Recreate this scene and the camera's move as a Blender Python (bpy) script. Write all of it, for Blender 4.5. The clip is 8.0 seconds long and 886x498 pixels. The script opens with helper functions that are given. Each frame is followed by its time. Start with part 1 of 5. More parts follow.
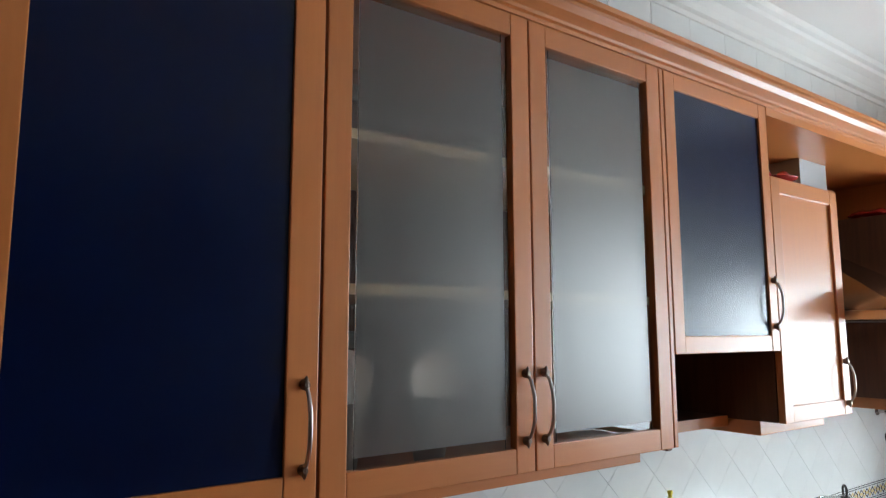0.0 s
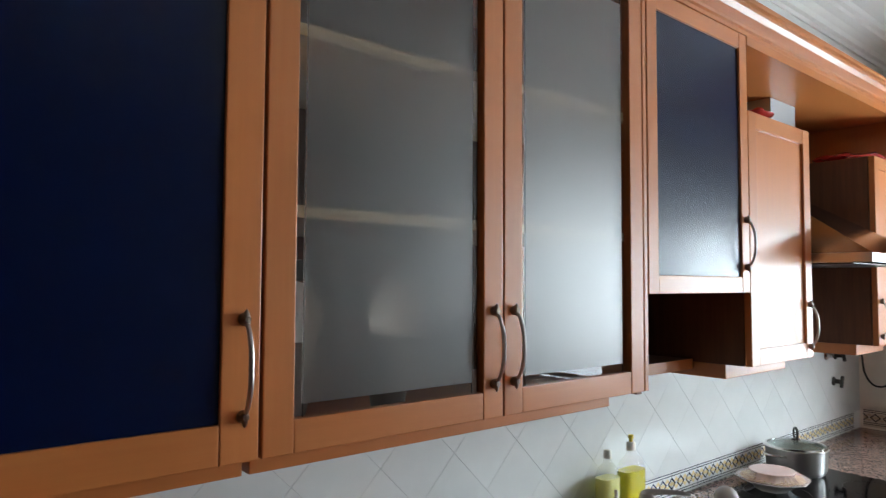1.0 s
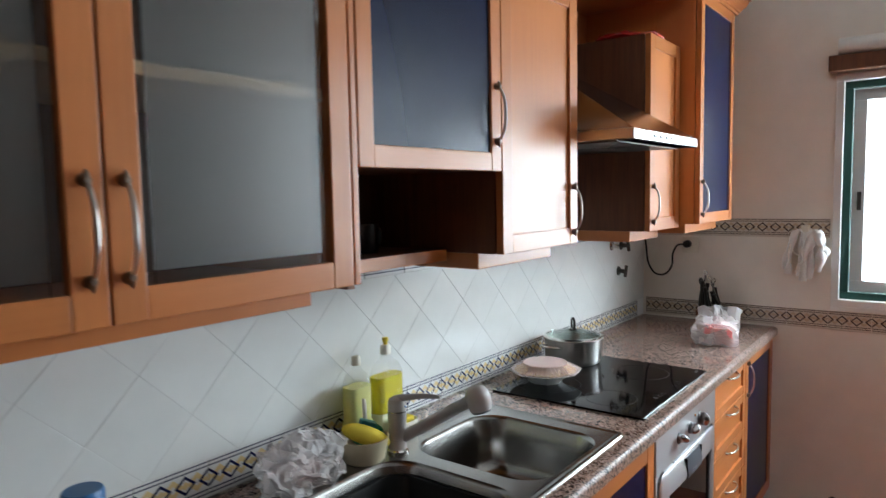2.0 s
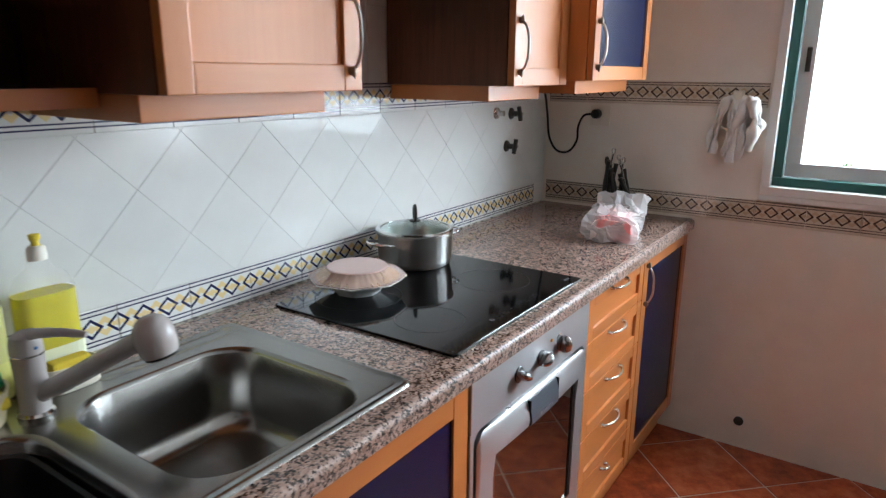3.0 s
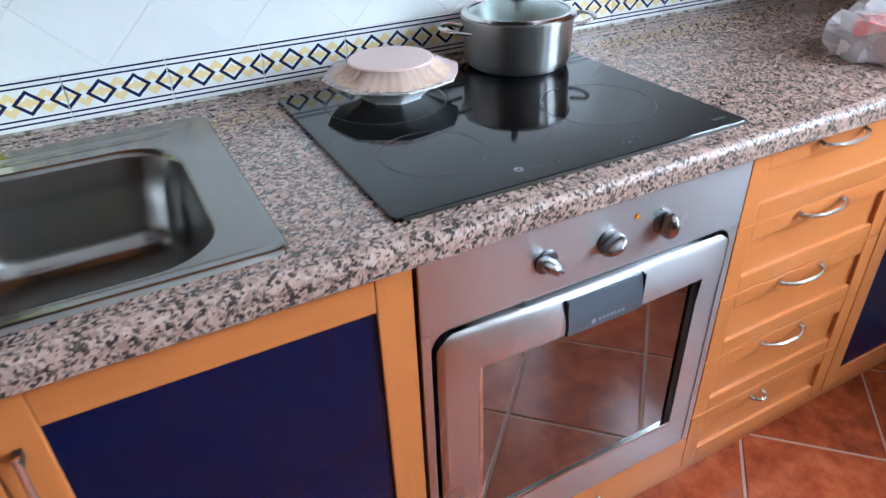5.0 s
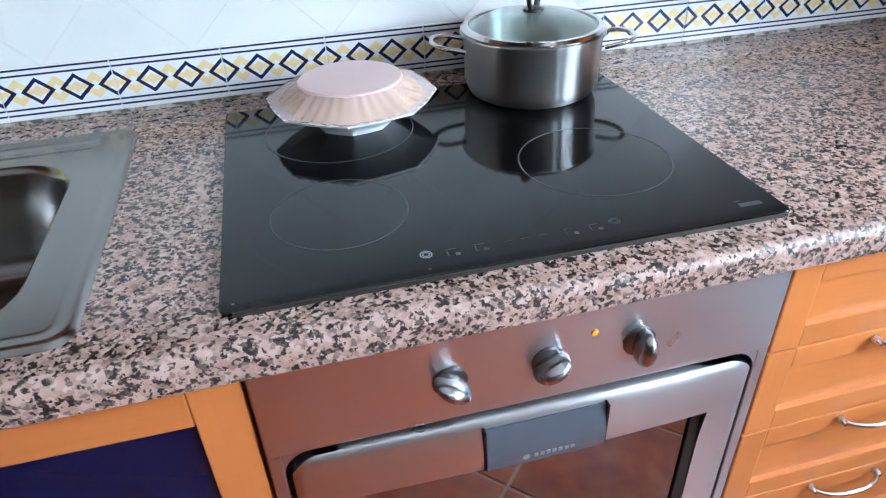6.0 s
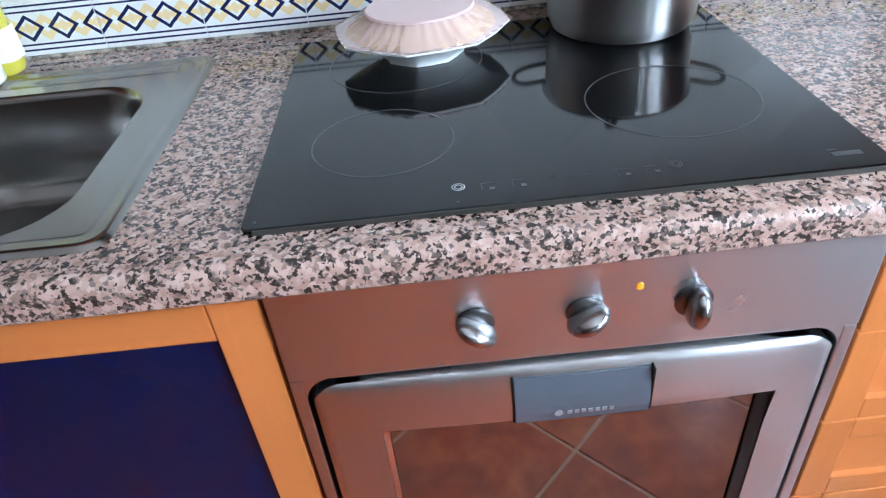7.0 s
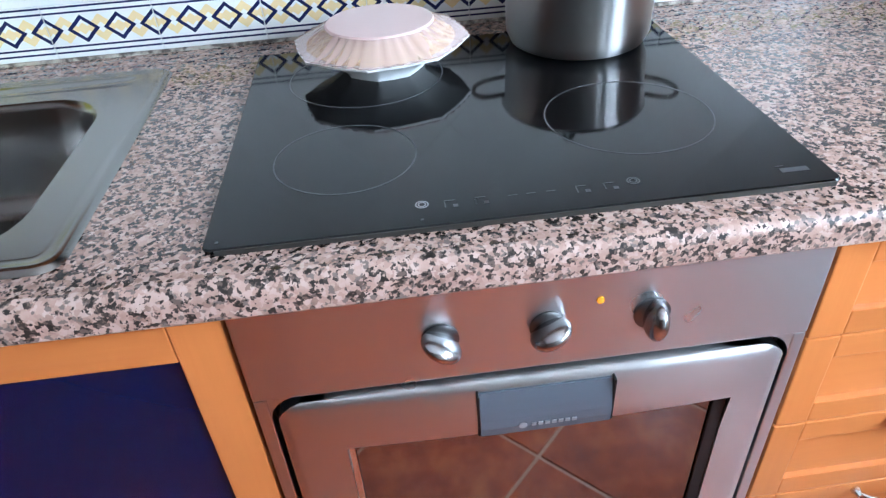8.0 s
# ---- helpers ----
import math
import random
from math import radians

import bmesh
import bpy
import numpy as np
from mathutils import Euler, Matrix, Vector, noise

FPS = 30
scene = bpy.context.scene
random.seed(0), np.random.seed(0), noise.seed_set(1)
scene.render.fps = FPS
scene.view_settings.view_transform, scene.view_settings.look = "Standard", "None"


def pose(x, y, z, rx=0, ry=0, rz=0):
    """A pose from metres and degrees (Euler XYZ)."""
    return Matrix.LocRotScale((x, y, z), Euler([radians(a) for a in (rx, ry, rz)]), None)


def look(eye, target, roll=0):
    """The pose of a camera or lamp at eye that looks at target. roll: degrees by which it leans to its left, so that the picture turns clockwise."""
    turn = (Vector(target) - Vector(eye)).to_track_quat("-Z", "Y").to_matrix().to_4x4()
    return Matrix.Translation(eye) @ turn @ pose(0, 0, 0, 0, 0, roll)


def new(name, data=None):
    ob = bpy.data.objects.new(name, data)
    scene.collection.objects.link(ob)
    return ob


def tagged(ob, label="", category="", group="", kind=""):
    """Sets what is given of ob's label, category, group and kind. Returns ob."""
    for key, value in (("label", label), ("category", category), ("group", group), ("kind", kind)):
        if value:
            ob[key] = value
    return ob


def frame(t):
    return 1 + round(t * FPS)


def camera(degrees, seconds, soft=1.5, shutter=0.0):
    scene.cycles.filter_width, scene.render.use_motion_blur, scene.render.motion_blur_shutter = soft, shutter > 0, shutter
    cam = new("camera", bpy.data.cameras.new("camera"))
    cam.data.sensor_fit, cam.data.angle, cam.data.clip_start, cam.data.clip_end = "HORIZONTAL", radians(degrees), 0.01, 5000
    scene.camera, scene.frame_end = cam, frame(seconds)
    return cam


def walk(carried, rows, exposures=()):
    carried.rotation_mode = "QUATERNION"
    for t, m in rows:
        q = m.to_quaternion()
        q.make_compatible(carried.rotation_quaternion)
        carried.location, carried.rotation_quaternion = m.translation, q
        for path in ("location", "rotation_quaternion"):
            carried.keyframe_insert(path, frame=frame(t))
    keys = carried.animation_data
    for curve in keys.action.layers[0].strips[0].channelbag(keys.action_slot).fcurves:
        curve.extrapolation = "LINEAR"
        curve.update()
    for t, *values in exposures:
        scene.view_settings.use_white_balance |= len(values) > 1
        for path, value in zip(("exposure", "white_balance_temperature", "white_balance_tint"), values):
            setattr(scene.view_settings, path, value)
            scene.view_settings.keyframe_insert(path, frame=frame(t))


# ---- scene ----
cam = camera(67.6, 8.0, 1.25, 0.2)
PATH = [
    (0, (-2.277, -1.361, 1.628), (-1.119, 0.251, 1.877), -0.1),
    (0.5, (-2.229, -1.308, 1.62), (-1.079, 0.323, 1.761), 0.2),
    (0.7, (-2.219, -1.282, 1.608), (-1.053, 0.336, 1.749), 0.0),
    (1, (-2.208, -1.238, 1.599), (-0.928, 0.296, 1.699), 0.3),
    (1.2, (-2.188, -1.224, 1.590), (-0.838, 0.250, 1.667), 0.1),
    (1.5, (-2.113, -1.222, 1.575), (-0.648, 0.139, 1.587), -0.3),
    (1.8, (-1.921, -1.235, 1.542), (-0.354, 0.005, 1.466), -1.2),
    (2, (-1.78, -1.245, 1.524), (-0.196, -0.036, 1.359), -1.1),
    (2.2, (-1.628, -1.256, 1.494), (-0.03, -0.078, 1.252), -0.6),
    (3.3, (-0.786, -1.225, 1.382), (0.738, -0.093, 0.754), -0.3),
    (3.5, (-0.67, -1.243, 1.348), (0.664, 0.087, 0.676), -1.0),
    (3.8, (-0.540, -1.269, 1.242), (0.491, 0.270, 0.488), -2.4),
    (4, (-0.504, -1.285, 1.207), (0.414, 0.29, 0.383), -3.2),
    (4.2, (-0.480, -1.306, 1.200), (0.335, 0.280, 0.296), -4.0),
    (4.5, (-0.436, -1.342, 1.211), (0.328, 0.228, 0.235), -5.2),
    (4.8, (-0.364, -1.307, 1.263), (0.430, 0.198, 0.213), -3.3),
    (5, (-0.274, -1.234, 1.283), (0.494, 0.271, 0.212), -2.0),
    (5.2, (-0.19, -1.181, 1.307), (0.509, 0.33, 0.198), -1.7),
    (6.3, (0.141, -1.096, 1.245), (0.367, 0.55, 0.131), -3.9),
    (6.5, (0.159, -1.096, 1.233), (0.272, 0.548, 0.098), -5.5),
    (7, (0.174, -1.096, 1.217), (0.175, 0.514, 0.03), -5.9),
    (7.5, (0.175, -1.089, 1.216), (0.211, 0.504, 0.006), -5.3),
    (8, (0.171, -1.092, 1.23), (0.294, 0.514, 0.045), -4.0),
]
walk(cam, [(t, look(eye, target, roll)) for t, eye, target, roll in PATH],
     [(0.0, -0.40, 6400, 8), (2.0, -0.52, 6350, 8), (3.5, -0.54, 6200, 10), (4.5, -0.20, 5700, 9), (6.5, -0.04, 5600, 10), (8.0, 0.08, 5560, 10)])

# ---- light ----
world = bpy.data.worlds.new("world")
scene.world = world
world.use_nodes = True
wnt = world.node_tree
sky = wnt.nodes.new("ShaderNodeTexSky")
sky.sky_type, sky.sun_disc, sky.sun_elevation, sky.sun_rotation = "NISHITA", False, radians(38), radians(60)
wnt.links.new(sky.outputs[0], wnt.nodes["Background"].inputs[0])
wnt.nodes["Background"].inputs[1].default_value = 0.12

# area lamps outside the window and an unseen second window bring the daylight in
WIN_Y0, WIN_Y1, WIN_Z0, WIN_Z1 = -1.92, -0.85, 1.003, 2.0
XR, XL, YB, YF, ZC = 1.57, -3.4, 0.0, -3.3, 2.74


def daylight(name, loc, rot, w, h, power):
    d = bpy.data.lights.new(name, "AREA")
    d.shape, d.size, d.size_y, d.energy, d.color = "RECTANGLE", w, h, power, (0.80, 0.92, 1.0)
    ob = new(name, d)
    ob.matrix_world = pose(*loc, *rot)
    return tagged(ob, kind="structure")


DY0, DY1, DZ0, DZ = -3.28, -2.36, 0.85, 2.50
daylight("window_daylight", (XR + 0.50, -1.42, 1.75), (0, 90, 0), 2.2, 2.2, 650)
daylight("side_window_daylight", (XR + 0.19, (DY0 + DY1) / 2, 1.675), (0, 90, 0), 1.52, 0.82, 34)


# ---- materials ----
def mat(name, color, rough=0.5, metal=0.0, **more):
    m = bpy.data.materials.new(name)
    m.use_nodes = True
    b = m.node_tree.nodes["Principled BSDF"]
    b.inputs["Base Color"].default_value = (*color, 1)
    b.inputs["Roughness"].default_value = rough
    b.inputs["Metallic"].default_value = metal
    for k, v in more.items():
        b.inputs[k.replace("_", " ")].default_value = v
    return m


def node(m, kind, **values):
    n = m.node_tree.nodes.new(kind)
    for k, v in values.items():
        n.inputs[k.replace("_", " ")].default_value = v
    return n


def link(m, a, b):
    m.node_tree.links.new(a, b)


def bsdf(m):
    return m.node_tree.nodes["Principled BSDF"]


def coords(m, scale=(1, 1, 1), space="Object"):
    t, mp = node(m, "ShaderNodeTexCoord"), node(m, "ShaderNodeMapping")
    mp.inputs["Scale"].default_value = scale
    link(m, t.outputs[space], mp.inputs[0])
    return mp.outputs[0]


def ramp(m, fac, stops, mode="LINEAR"):
    r = node(m, "ShaderNodeValToRGB")
    r.color_ramp.interpolation = mode
    while len(r.color_ramp.elements) < len(stops):
        r.color_ramp.elements.new(0.5)
    for e, (p, c) in zip(r.color_ramp.elements, stops):
        e.position, e.color = p, (*c, 1)
    link(m, fac, r.inputs[0])
    return r.outputs[0]


def mixed(m, fac, a, b, blend="MIX"):
    n = m.node_tree.nodes.new("ShaderNodeMix")
    n.data_type, n.blend_type = "RGBA", blend
    for sock, v in ((n.inputs[0], fac), (n.inputs[6], a), (n.inputs[7], b)):
        if isinstance(v, bpy.types.NodeSocket):
            link(m, v, sock)
        else:
            sock.default_value = v if isinstance(v, (int, float)) else (*v, 1)
    return n.outputs[2]


def mth(m, op, a, b=0.0):
    n = m.node_tree.nodes.new("ShaderNodeMath")
    n.operation = op
    for sock, v in zip(n.inputs, (a, b)):
        if isinstance(v, bpy.types.NodeSocket):
            link(m, v, sock)
        else:
            sock.default_value = v
    return n.outputs[0]


def noise_of(m, vec, scale, detail=4.0, rough=0.55):
    n = node(m, "ShaderNodeTexNoise", Scale=scale, Detail=detail, Roughness=rough)
    link(m, vec, n.inputs["Vector"])
    return n.outputs["Fac"]


def bump(m, height, strength=0.2, distance=0.001):
    b = node(m, "ShaderNodeBump", Strength=strength, Distance=distance)
    link(m, height, b.inputs["Height"])
    link(m, b.outputs[0], bsdf(m).inputs["Normal"])


def rough_from(m, fac, lo, hi):
    r = node(m, "ShaderNodeMapRange")
    r.inputs["To Min"].default_value, r.inputs["To Max"].default_value = lo, hi
    link(m, fac, r.inputs[0])
    link(m, r.outputs[0], bsdf(m).inputs["Roughness"])


def wood(name, dark, light, scale, rough=0.40, lacquer=0.45):
    m = mat(name, light, rough, Specular_IOR_Level=0.30, Coat_Weight=lacquer, Coat_Roughness=0.19)
    v = coords(m, scale, "Object")
    g = noise_of(m, v, 1.0, 6.0, 0.62)
    big = noise_of(m, coords(m, (3, 3, 3)), 1.0, 2.0)
    c = ramp(m, g, [(0.32, dark), (0.68, light)])
    c = mixed(m, mth(m, "MULTIPLY", big, 0.35), c, tuple(x * 0.8 for x in light))
    info = node(m, "ShaderNodeObjectInfo")
    hs = node(m, "ShaderNodeHueSaturation")
    hs.inputs["Value"].default_value = 1.0
    vr = node(m, "ShaderNodeMapRange")
    vr.inputs["To Min"].default_value, vr.inputs["To Max"].default_value = 0.93, 1.06
    link(m, info.outputs["Random"], vr.inputs[0])
    link(m, vr.outputs[0], hs.inputs["Value"])
    link(m, c, hs.inputs["Color"])
    link(m, hs.outputs[0], bsdf(m).inputs["Base Color"])
    rough_from(m, g, rough - 0.05, rough + 0.07)
    bump(m, g, 0.08, 0.0006)
    return m


W_DARK, W_LIGHT = (0.475, 0.155, 0.039), (0.510, 0.174, 0.045)
WOOD_V = wood("cherry_wood_upright", W_DARK, W_LIGHT, (90, 90, 5))
WOOD_H = wood("cherry_wood_level", W_DARK, W_LIGHT, (5, 90, 90))
# dark wood; on the cherry cabinets' insides and sides shade is put into it
WOOD_IN = wood("dark_or_shaded_wood", (0.085, 0.032, 0.015), (0.15, 0.055, 0.024), (60, 60, 4), 0.5, 0.0)
WOOD_EDGE = wood("pale_wood_edge", (0.66, 0.50, 0.26), (0.78, 0.62, 0.36), (5, 70, 70), 0.45)

NAVY = mat("navy_laminate", (0.0003, 0.0050, 0.030), 0.27, Specular_IOR_Level=0.25)

FROST = mat("satin_glass", (0.70, 0.66, 0.61), 0.3, Transmission_Weight=1.0, IOR=1.28, Coat_Weight=0.85, Coat_Roughness=0.34, Coat_IOR=1.62)
rough_from(FROST, noise_of(FROST, coords(FROST), 60, 3.0), 0.29, 0.33)
BOTTLE = mat("bottle_plastic", (0.90, 0.92, 0.90), 0.05, Alpha=0.09)
CLEAR = mat("clear_glass", (0.80, 0.92, 0.88), 0.12, Transmission_Weight=1.0, IOR=1.45)
PANE = mat("window_glass", (1, 1, 1), 0.0, Transmission_Weight=1.0, IOR=1.45)

GRANITE = mat("pink_granite", (0.5, 0.33, 0.27), 0.13)
gv = coords(GRANITE)
dis = node(GRANITE, "ShaderNodeTexNoise", Scale=250.0, Detail=3.0)
link(GRANITE, gv, dis.inputs["Vector"])
addv = node(GRANITE, "ShaderNodeVectorMath")
addv.operation = "MULTIPLY_ADD"
link(GRANITE, dis.outputs["Color"], addv.inputs[0])
addv.inputs[1].default_value = (0.006, 0.006, 0.006)
link(GRANITE, gv, addv.inputs[2])


def cells(scale, seed):
    o = node(GRANITE, "ShaderNodeVectorMath")
    link(GRANITE, addv.outputs[0], o.inputs[0])
    o.inputs[1].default_value = (seed, seed, seed)
    n = node(GRANITE, "ShaderNodeTexVoronoi", Scale=scale)
    link(GRANITE, o.outputs[0], n.inputs["Vector"])
    s = node(GRANITE, "ShaderNodeSeparateColor")
    link(GRANITE, n.outputs["Color"], s.inputs[0])
    return s.outputs[0]


clump = noise_of(GRANITE, gv, 60, 3.0)
pinks = mth(GRANITE, "ADD", mth(GRANITE, "MULTIPLY", cells(185, 0.0), 0.6), mth(GRANITE, "MULTIPLY", noise_of(GRANITE, gv, 130, 4.0), 0.4))
base_c = ramp(GRANITE, pinks, [(0.12, (0.19, 0.120, 0.095)), (0.35, (0.33, 0.212, 0.170)), (0.6, (0.40, 0.270, 0.222)), (0.85, (0.46, 0.345, 0.295))])
grey_f = mth(GRANITE, "GREATER_THAN", cells(255, 7.0), 0.86)
base_c = mixed(GRANITE, grey_f, base_c, (0.15, 0.115, 0.10))
dark_f = mth(GRANITE, "GREATER_THAN", mth(GRANITE, "ADD", cells(245, 3.0), mth(GRANITE, "MULTIPLY", clump, 1.6)), 1.49)
dark_c = ramp(GRANITE, cells(300, 5.0), [(0.0, (0.015, 0.011, 0.009)), (0.45, (0.038, 0.027, 0.022)), (0.74, (0.105, 0.074, 0.060))], "CONSTANT")
link(GRANITE, mixed(GRANITE, dark_f, base_c, dark_c), bsdf(GRANITE).inputs["Base Color"])
rough_from(GRANITE, clump, 0.04, 0.09)
bsdf(GRANITE).inputs["Specular IOR Level"].default_value = 0.75
# the front edge is honed, not polished
GRANITE_EDGE = GRANITE.copy()
GRANITE_EDGE.name = "honed_granite_edge"
bsdf(GRANITE_EDGE).inputs["Specular IOR Level"].default_value = 0.35
for n in GRANITE_EDGE.node_tree.nodes:
    if n.type == "MAP_RANGE":
        n.inputs["To Min"].default_value, n.inputs["To Max"].default_value = 0.30, 0.42

STEEL = mat("brushed_steel", (0.53, 0.53, 0.54), 0.28, 1.0, Anisotropic=0.85)
grain = node(STEEL, "ShaderNodeCombineXYZ")
grain.inputs[2].default_value = 1.0
link(STEEL, grain.outputs[0], bsdf(STEEL).inputs["Tangent"])
rough_from(STEEL, noise_of(STEEL, coords(STEEL), 7, 2.0), 0.25, 0.32)
HOODSTEEL = mat("dull_hood_steel", (0.24, 0.235, 0.23), 0.18, 1.0)
rough_from(HOODSTEEL, noise_of(HOODSTEEL, coords(HOODSTEEL, (20, 500, 500)), 1.0, 3.0), 0.14, 0.21)
SINK = mat("sink_steel", (0.285, 0.275, 0.262), 0.24, 1.0)
kv = noise_of(SINK, coords(SINK, (30, 700, 700)), 1.0, 3.0)
rough_from(SINK, mixed(SINK, 0.5, kv, noise_of(SINK, coords(SINK), 12, 3.0)), 0.18, 0.27)
POLISH = mat("polished_steel", (0.66, 0.65, 0.63), 0.09, 1.0)
rough_from(POLISH, noise_of(POLISH, coords(POLISH), 30, 3.0), 0.06, 0.16)
BRUSHED = mat("pot_steel", (0.68, 0.67, 0.655), 0.28, 1.0, Anisotropic=1.0, Anisotropic_Rotation=0.25)
tg = node(BRUSHED, "ShaderNodeTangent")
tg.direction_type, tg.axis = "RADIAL", "Z"
link(BRUSHED, tg.outputs[0], bsdf(BRUSHED).inputs["Tangent"])
ALUDUCT = mat("pale_aluminium_duct", (0.40, 0.42, 0.43), 0.45, 0.3)
BRONZE = mat("aged_bronze_foot", (0.20, 0.155, 0.12), 0.35, 1.0)
BRONZE_BOW = mat("dull_bow_metal", (0.52, 0.48, 0.44), 0.28, 1.0)
NICKEL = mat("satin_nickel", (0.74, 0.71, 0.67), 0.26, 1.0)
KNOBBASE = mat("dark_knob_collar", (0.16, 0.16, 0.165), 0.30, 1.0)
KNOB = mat("knob_steel", (0.46, 0.46, 0.47), 0.22, 1.0)
IRON = mat("dark_metal", (0.06, 0.055, 0.05), 0.4, 0.7)
BLACK = mat("black_glass", (0.003, 0.003, 0.0035), 0.045, Specular_IOR_Level=0.36)
rough_from(BLACK, noise_of(BLACK, coords(BLACK), 9, 4.0), 0.03, 0.10)
OVENGLASS = mat("oven_glass", (0.010, 0.006, 0.005), 0.03, IOR=2.9)
RUBBER = mat("black_seal", (0.005, 0.005, 0.005), 0.42, Specular_IOR_Level=0.25)
PRINT = mat("grey_print", (0.045, 0.045, 0.048), 0.4)
PRINT_W = mat("white_print", (0.22, 0.22, 0.23), 0.4)
GREYBADGE = mat("slate_plastic", (0.060, 0.070, 0.086), 0.36)
AMBER = mat("amber_lens", (0.75, 0.30, 0.02), 0.2)
WHITEPLASTIC = mat("cream_plastic", (0.72, 0.68, 0.58), 0.38)
TAPGREY = mat("grey_enamel", (0.43, 0.395, 0.375), 0.27)
CREAMBOWL = mat("cream_ceramic", (0.66, 0.56, 0.38), 0.3)
YELLOW = mat("yellow_sponge", (0.72, 0.55, 0.05), 0.9)
bump(YELLOW, noise_of(YELLOW, coords(YELLOW), 300, 3.0), 0.8, 0.002)
GREEN = mat("green_scourer", (0.02, 0.22, 0.10), 0.9)
bump(GREEN, noise_of(GREEN, coords(GREEN), 500, 3.0), 0.8, 0.002)
BLUEP = mat("blue_plastic", (0.02, 0.12, 0.30), 0.35)
SOAP = mat("yellow_detergent", (0.80, 0.70, 0.008), 0.08, Transmission_Weight=0.30, IOR=1.2)
SOAP_PALE = mat("pale_yellow_detergent", (0.86, 0.83, 0.28), 0.12, Transmission_Weight=0.35, IOR=1.2)
LABEL = mat("pale_label", (0.75, 0.78, 0.55), 0.5)
PORCELAIN = mat("white_porcelain", (0.78, 0.79, 0.78), 0.15)
PINKGLASS = mat("pink_pressed_glass", (0.90, 0.69, 0.65), 0.12, Alpha=0.33)
PINKTOP = mat("frosted_pink_glass", (0.80, 0.585, 0.545), 0.28, Alpha=0.80)
FOOD = mat("golden_food", (0.62, 0.38, 0.13), 0.6)
fv = noise_of(FOOD, coords(FOOD), 85, 3.0)
link(FOOD, ramp(FOOD, fv, [(0.36, (0.42, 0.22, 0.05)), (0.5, (0.72, 0.50, 0.16)), (0.64, (0.85, 0.70, 0.40))]), bsdf(FOOD).inputs["Base Color"])
bump(FOOD, fv, 0.8, 0.004)
FILM = mat("clear_plastic_film", (0.95, 0.93, 0.93), 0.12, Alpha=0.42)
PINKPAPER = mat("pink_wrapping", (0.70, 0.28, 0.25), 0.5)
link(PINKPAPER, ramp(PINKPAPER, noise_of(PINKPAPER, coords(PINKPAPER), 11, 2.0), [(0.44, (0.90, 0.34, 0.33)), (0.52, (0.90, 0.86, 0.84))]), bsdf(PINKPAPER).inputs["Base Color"])
RED = mat("red_lacquer", (0.32, 0.020, 0.018), 0.2)
CLOTH = mat("white_cloth", (0.72, 0.71, 0.68), 0.9)
bump(CLOTH, noise_of(CLOTH, coords(CLOTH), 220, 3.0), 0.6, 0.002)
TERRACOTTA = mat("terracotta_pot", (0.55, 0.20, 0.09), 0.7)
LEAF = mat("leaf", (0.06, 0.12, 0.03), 0.5)
ALU = mat("white_aluminium", (0.74, 0.75, 0.76), 0.35)
GREENFRAME = mat("dark_green_paint", (0.018, 0.075, 0.062), 0.35)
TRIM = mat("white_trim", (0.76, 0.76, 0.74), 0.4)

PLASTER = mat("ceiling_paint", (0.76, 0.75, 0.72), 0.85)
bump(PLASTER, noise_of(PLASTER, coords(PLASTER), 60, 4.0), 0.15, 0.002)
# unseen walls: dark brown to cut bounce light and darken reflections
DIM = mat("dark_unseen_wall", (0.060, 0.030, 0.018), 0.5)
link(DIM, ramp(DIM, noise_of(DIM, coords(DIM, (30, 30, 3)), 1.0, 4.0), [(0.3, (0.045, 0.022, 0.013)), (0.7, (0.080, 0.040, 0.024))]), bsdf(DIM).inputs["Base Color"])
# unseen south wall, its taupe kept dim to lower the ambient light
PAINT = mat("dimmed_taupe_wall", (0.10, 0.088, 0.076), 0.7)
bump(PAINT, noise_of(PAINT, coords(PAINT), 45, 4.0), 0.12, 0.002)
GROUT = mat("pale_grout", (0.70, 0.70, 0.68), 0.9)
FGROUT = mat("floor_grout", (0.38, 0.22, 0.155), 0.9)


def tile_mat(name, color, rough):
    m = mat(name, color, rough)
    info = node(m, "ShaderNodeObjectInfo")
    cl = noise_of(m, coords(m), 9, 4.0)
    f = mth(m, "ADD", mth(m, "MULTIPLY", info.outputs["Random"], 0.16), mth(m, "MULTIPLY", cl, 0.84))
    link(m, ramp(m, f, [(0.2, tuple(c * 0.93 for c in color)), (0.8, tuple(min(0.9, c * 1.04) for c in color))]), bsdf(m).inputs["Base Color"])
    bump(m, noise_of(m, coords(m), 14, 2.0), 0.12, 0.004)
    return m


TILE = tile_mat("white_glazed_tile", (0.75, 0.755, 0.735), 0.08)
TILE_R = tile_mat("ivory_glazed_wall", (0.80, 0.745, 0.665), 0.3)

FLOORTILE = mat("terracotta_tile", (0.30, 0.07, 0.03), 0.2)
ft_info = node(FLOORTILE, "ShaderNodeObjectInfo")
ft_n = noise_of(FLOORTILE, coords(FLOORTILE, (1, 1, 1), "Object"), 13, 6.0, 0.65)
ft_f = mth(FLOORTILE, "ADD", ft_n, mth(FLOORTILE, "MULTIPLY", mth(FLOORTILE, "SUBTRACT", ft_info.outputs["Random"], 0.5), 0.12))
link(FLOORTILE, ramp(FLOORTILE, ft_f, [(0.3, (0.17, 0.030, 0.013)), (0.5, (0.31, 0.060, 0.021)), (0.72, (0.42, 0.110, 0.040))]), bsdf(FLOORTILE).inputs["Base Color"])
rough_from(FLOORTILE, ft_n, 0.10, 0.24)
bump(FLOORTILE, ft_n, 0.12, 0.003)

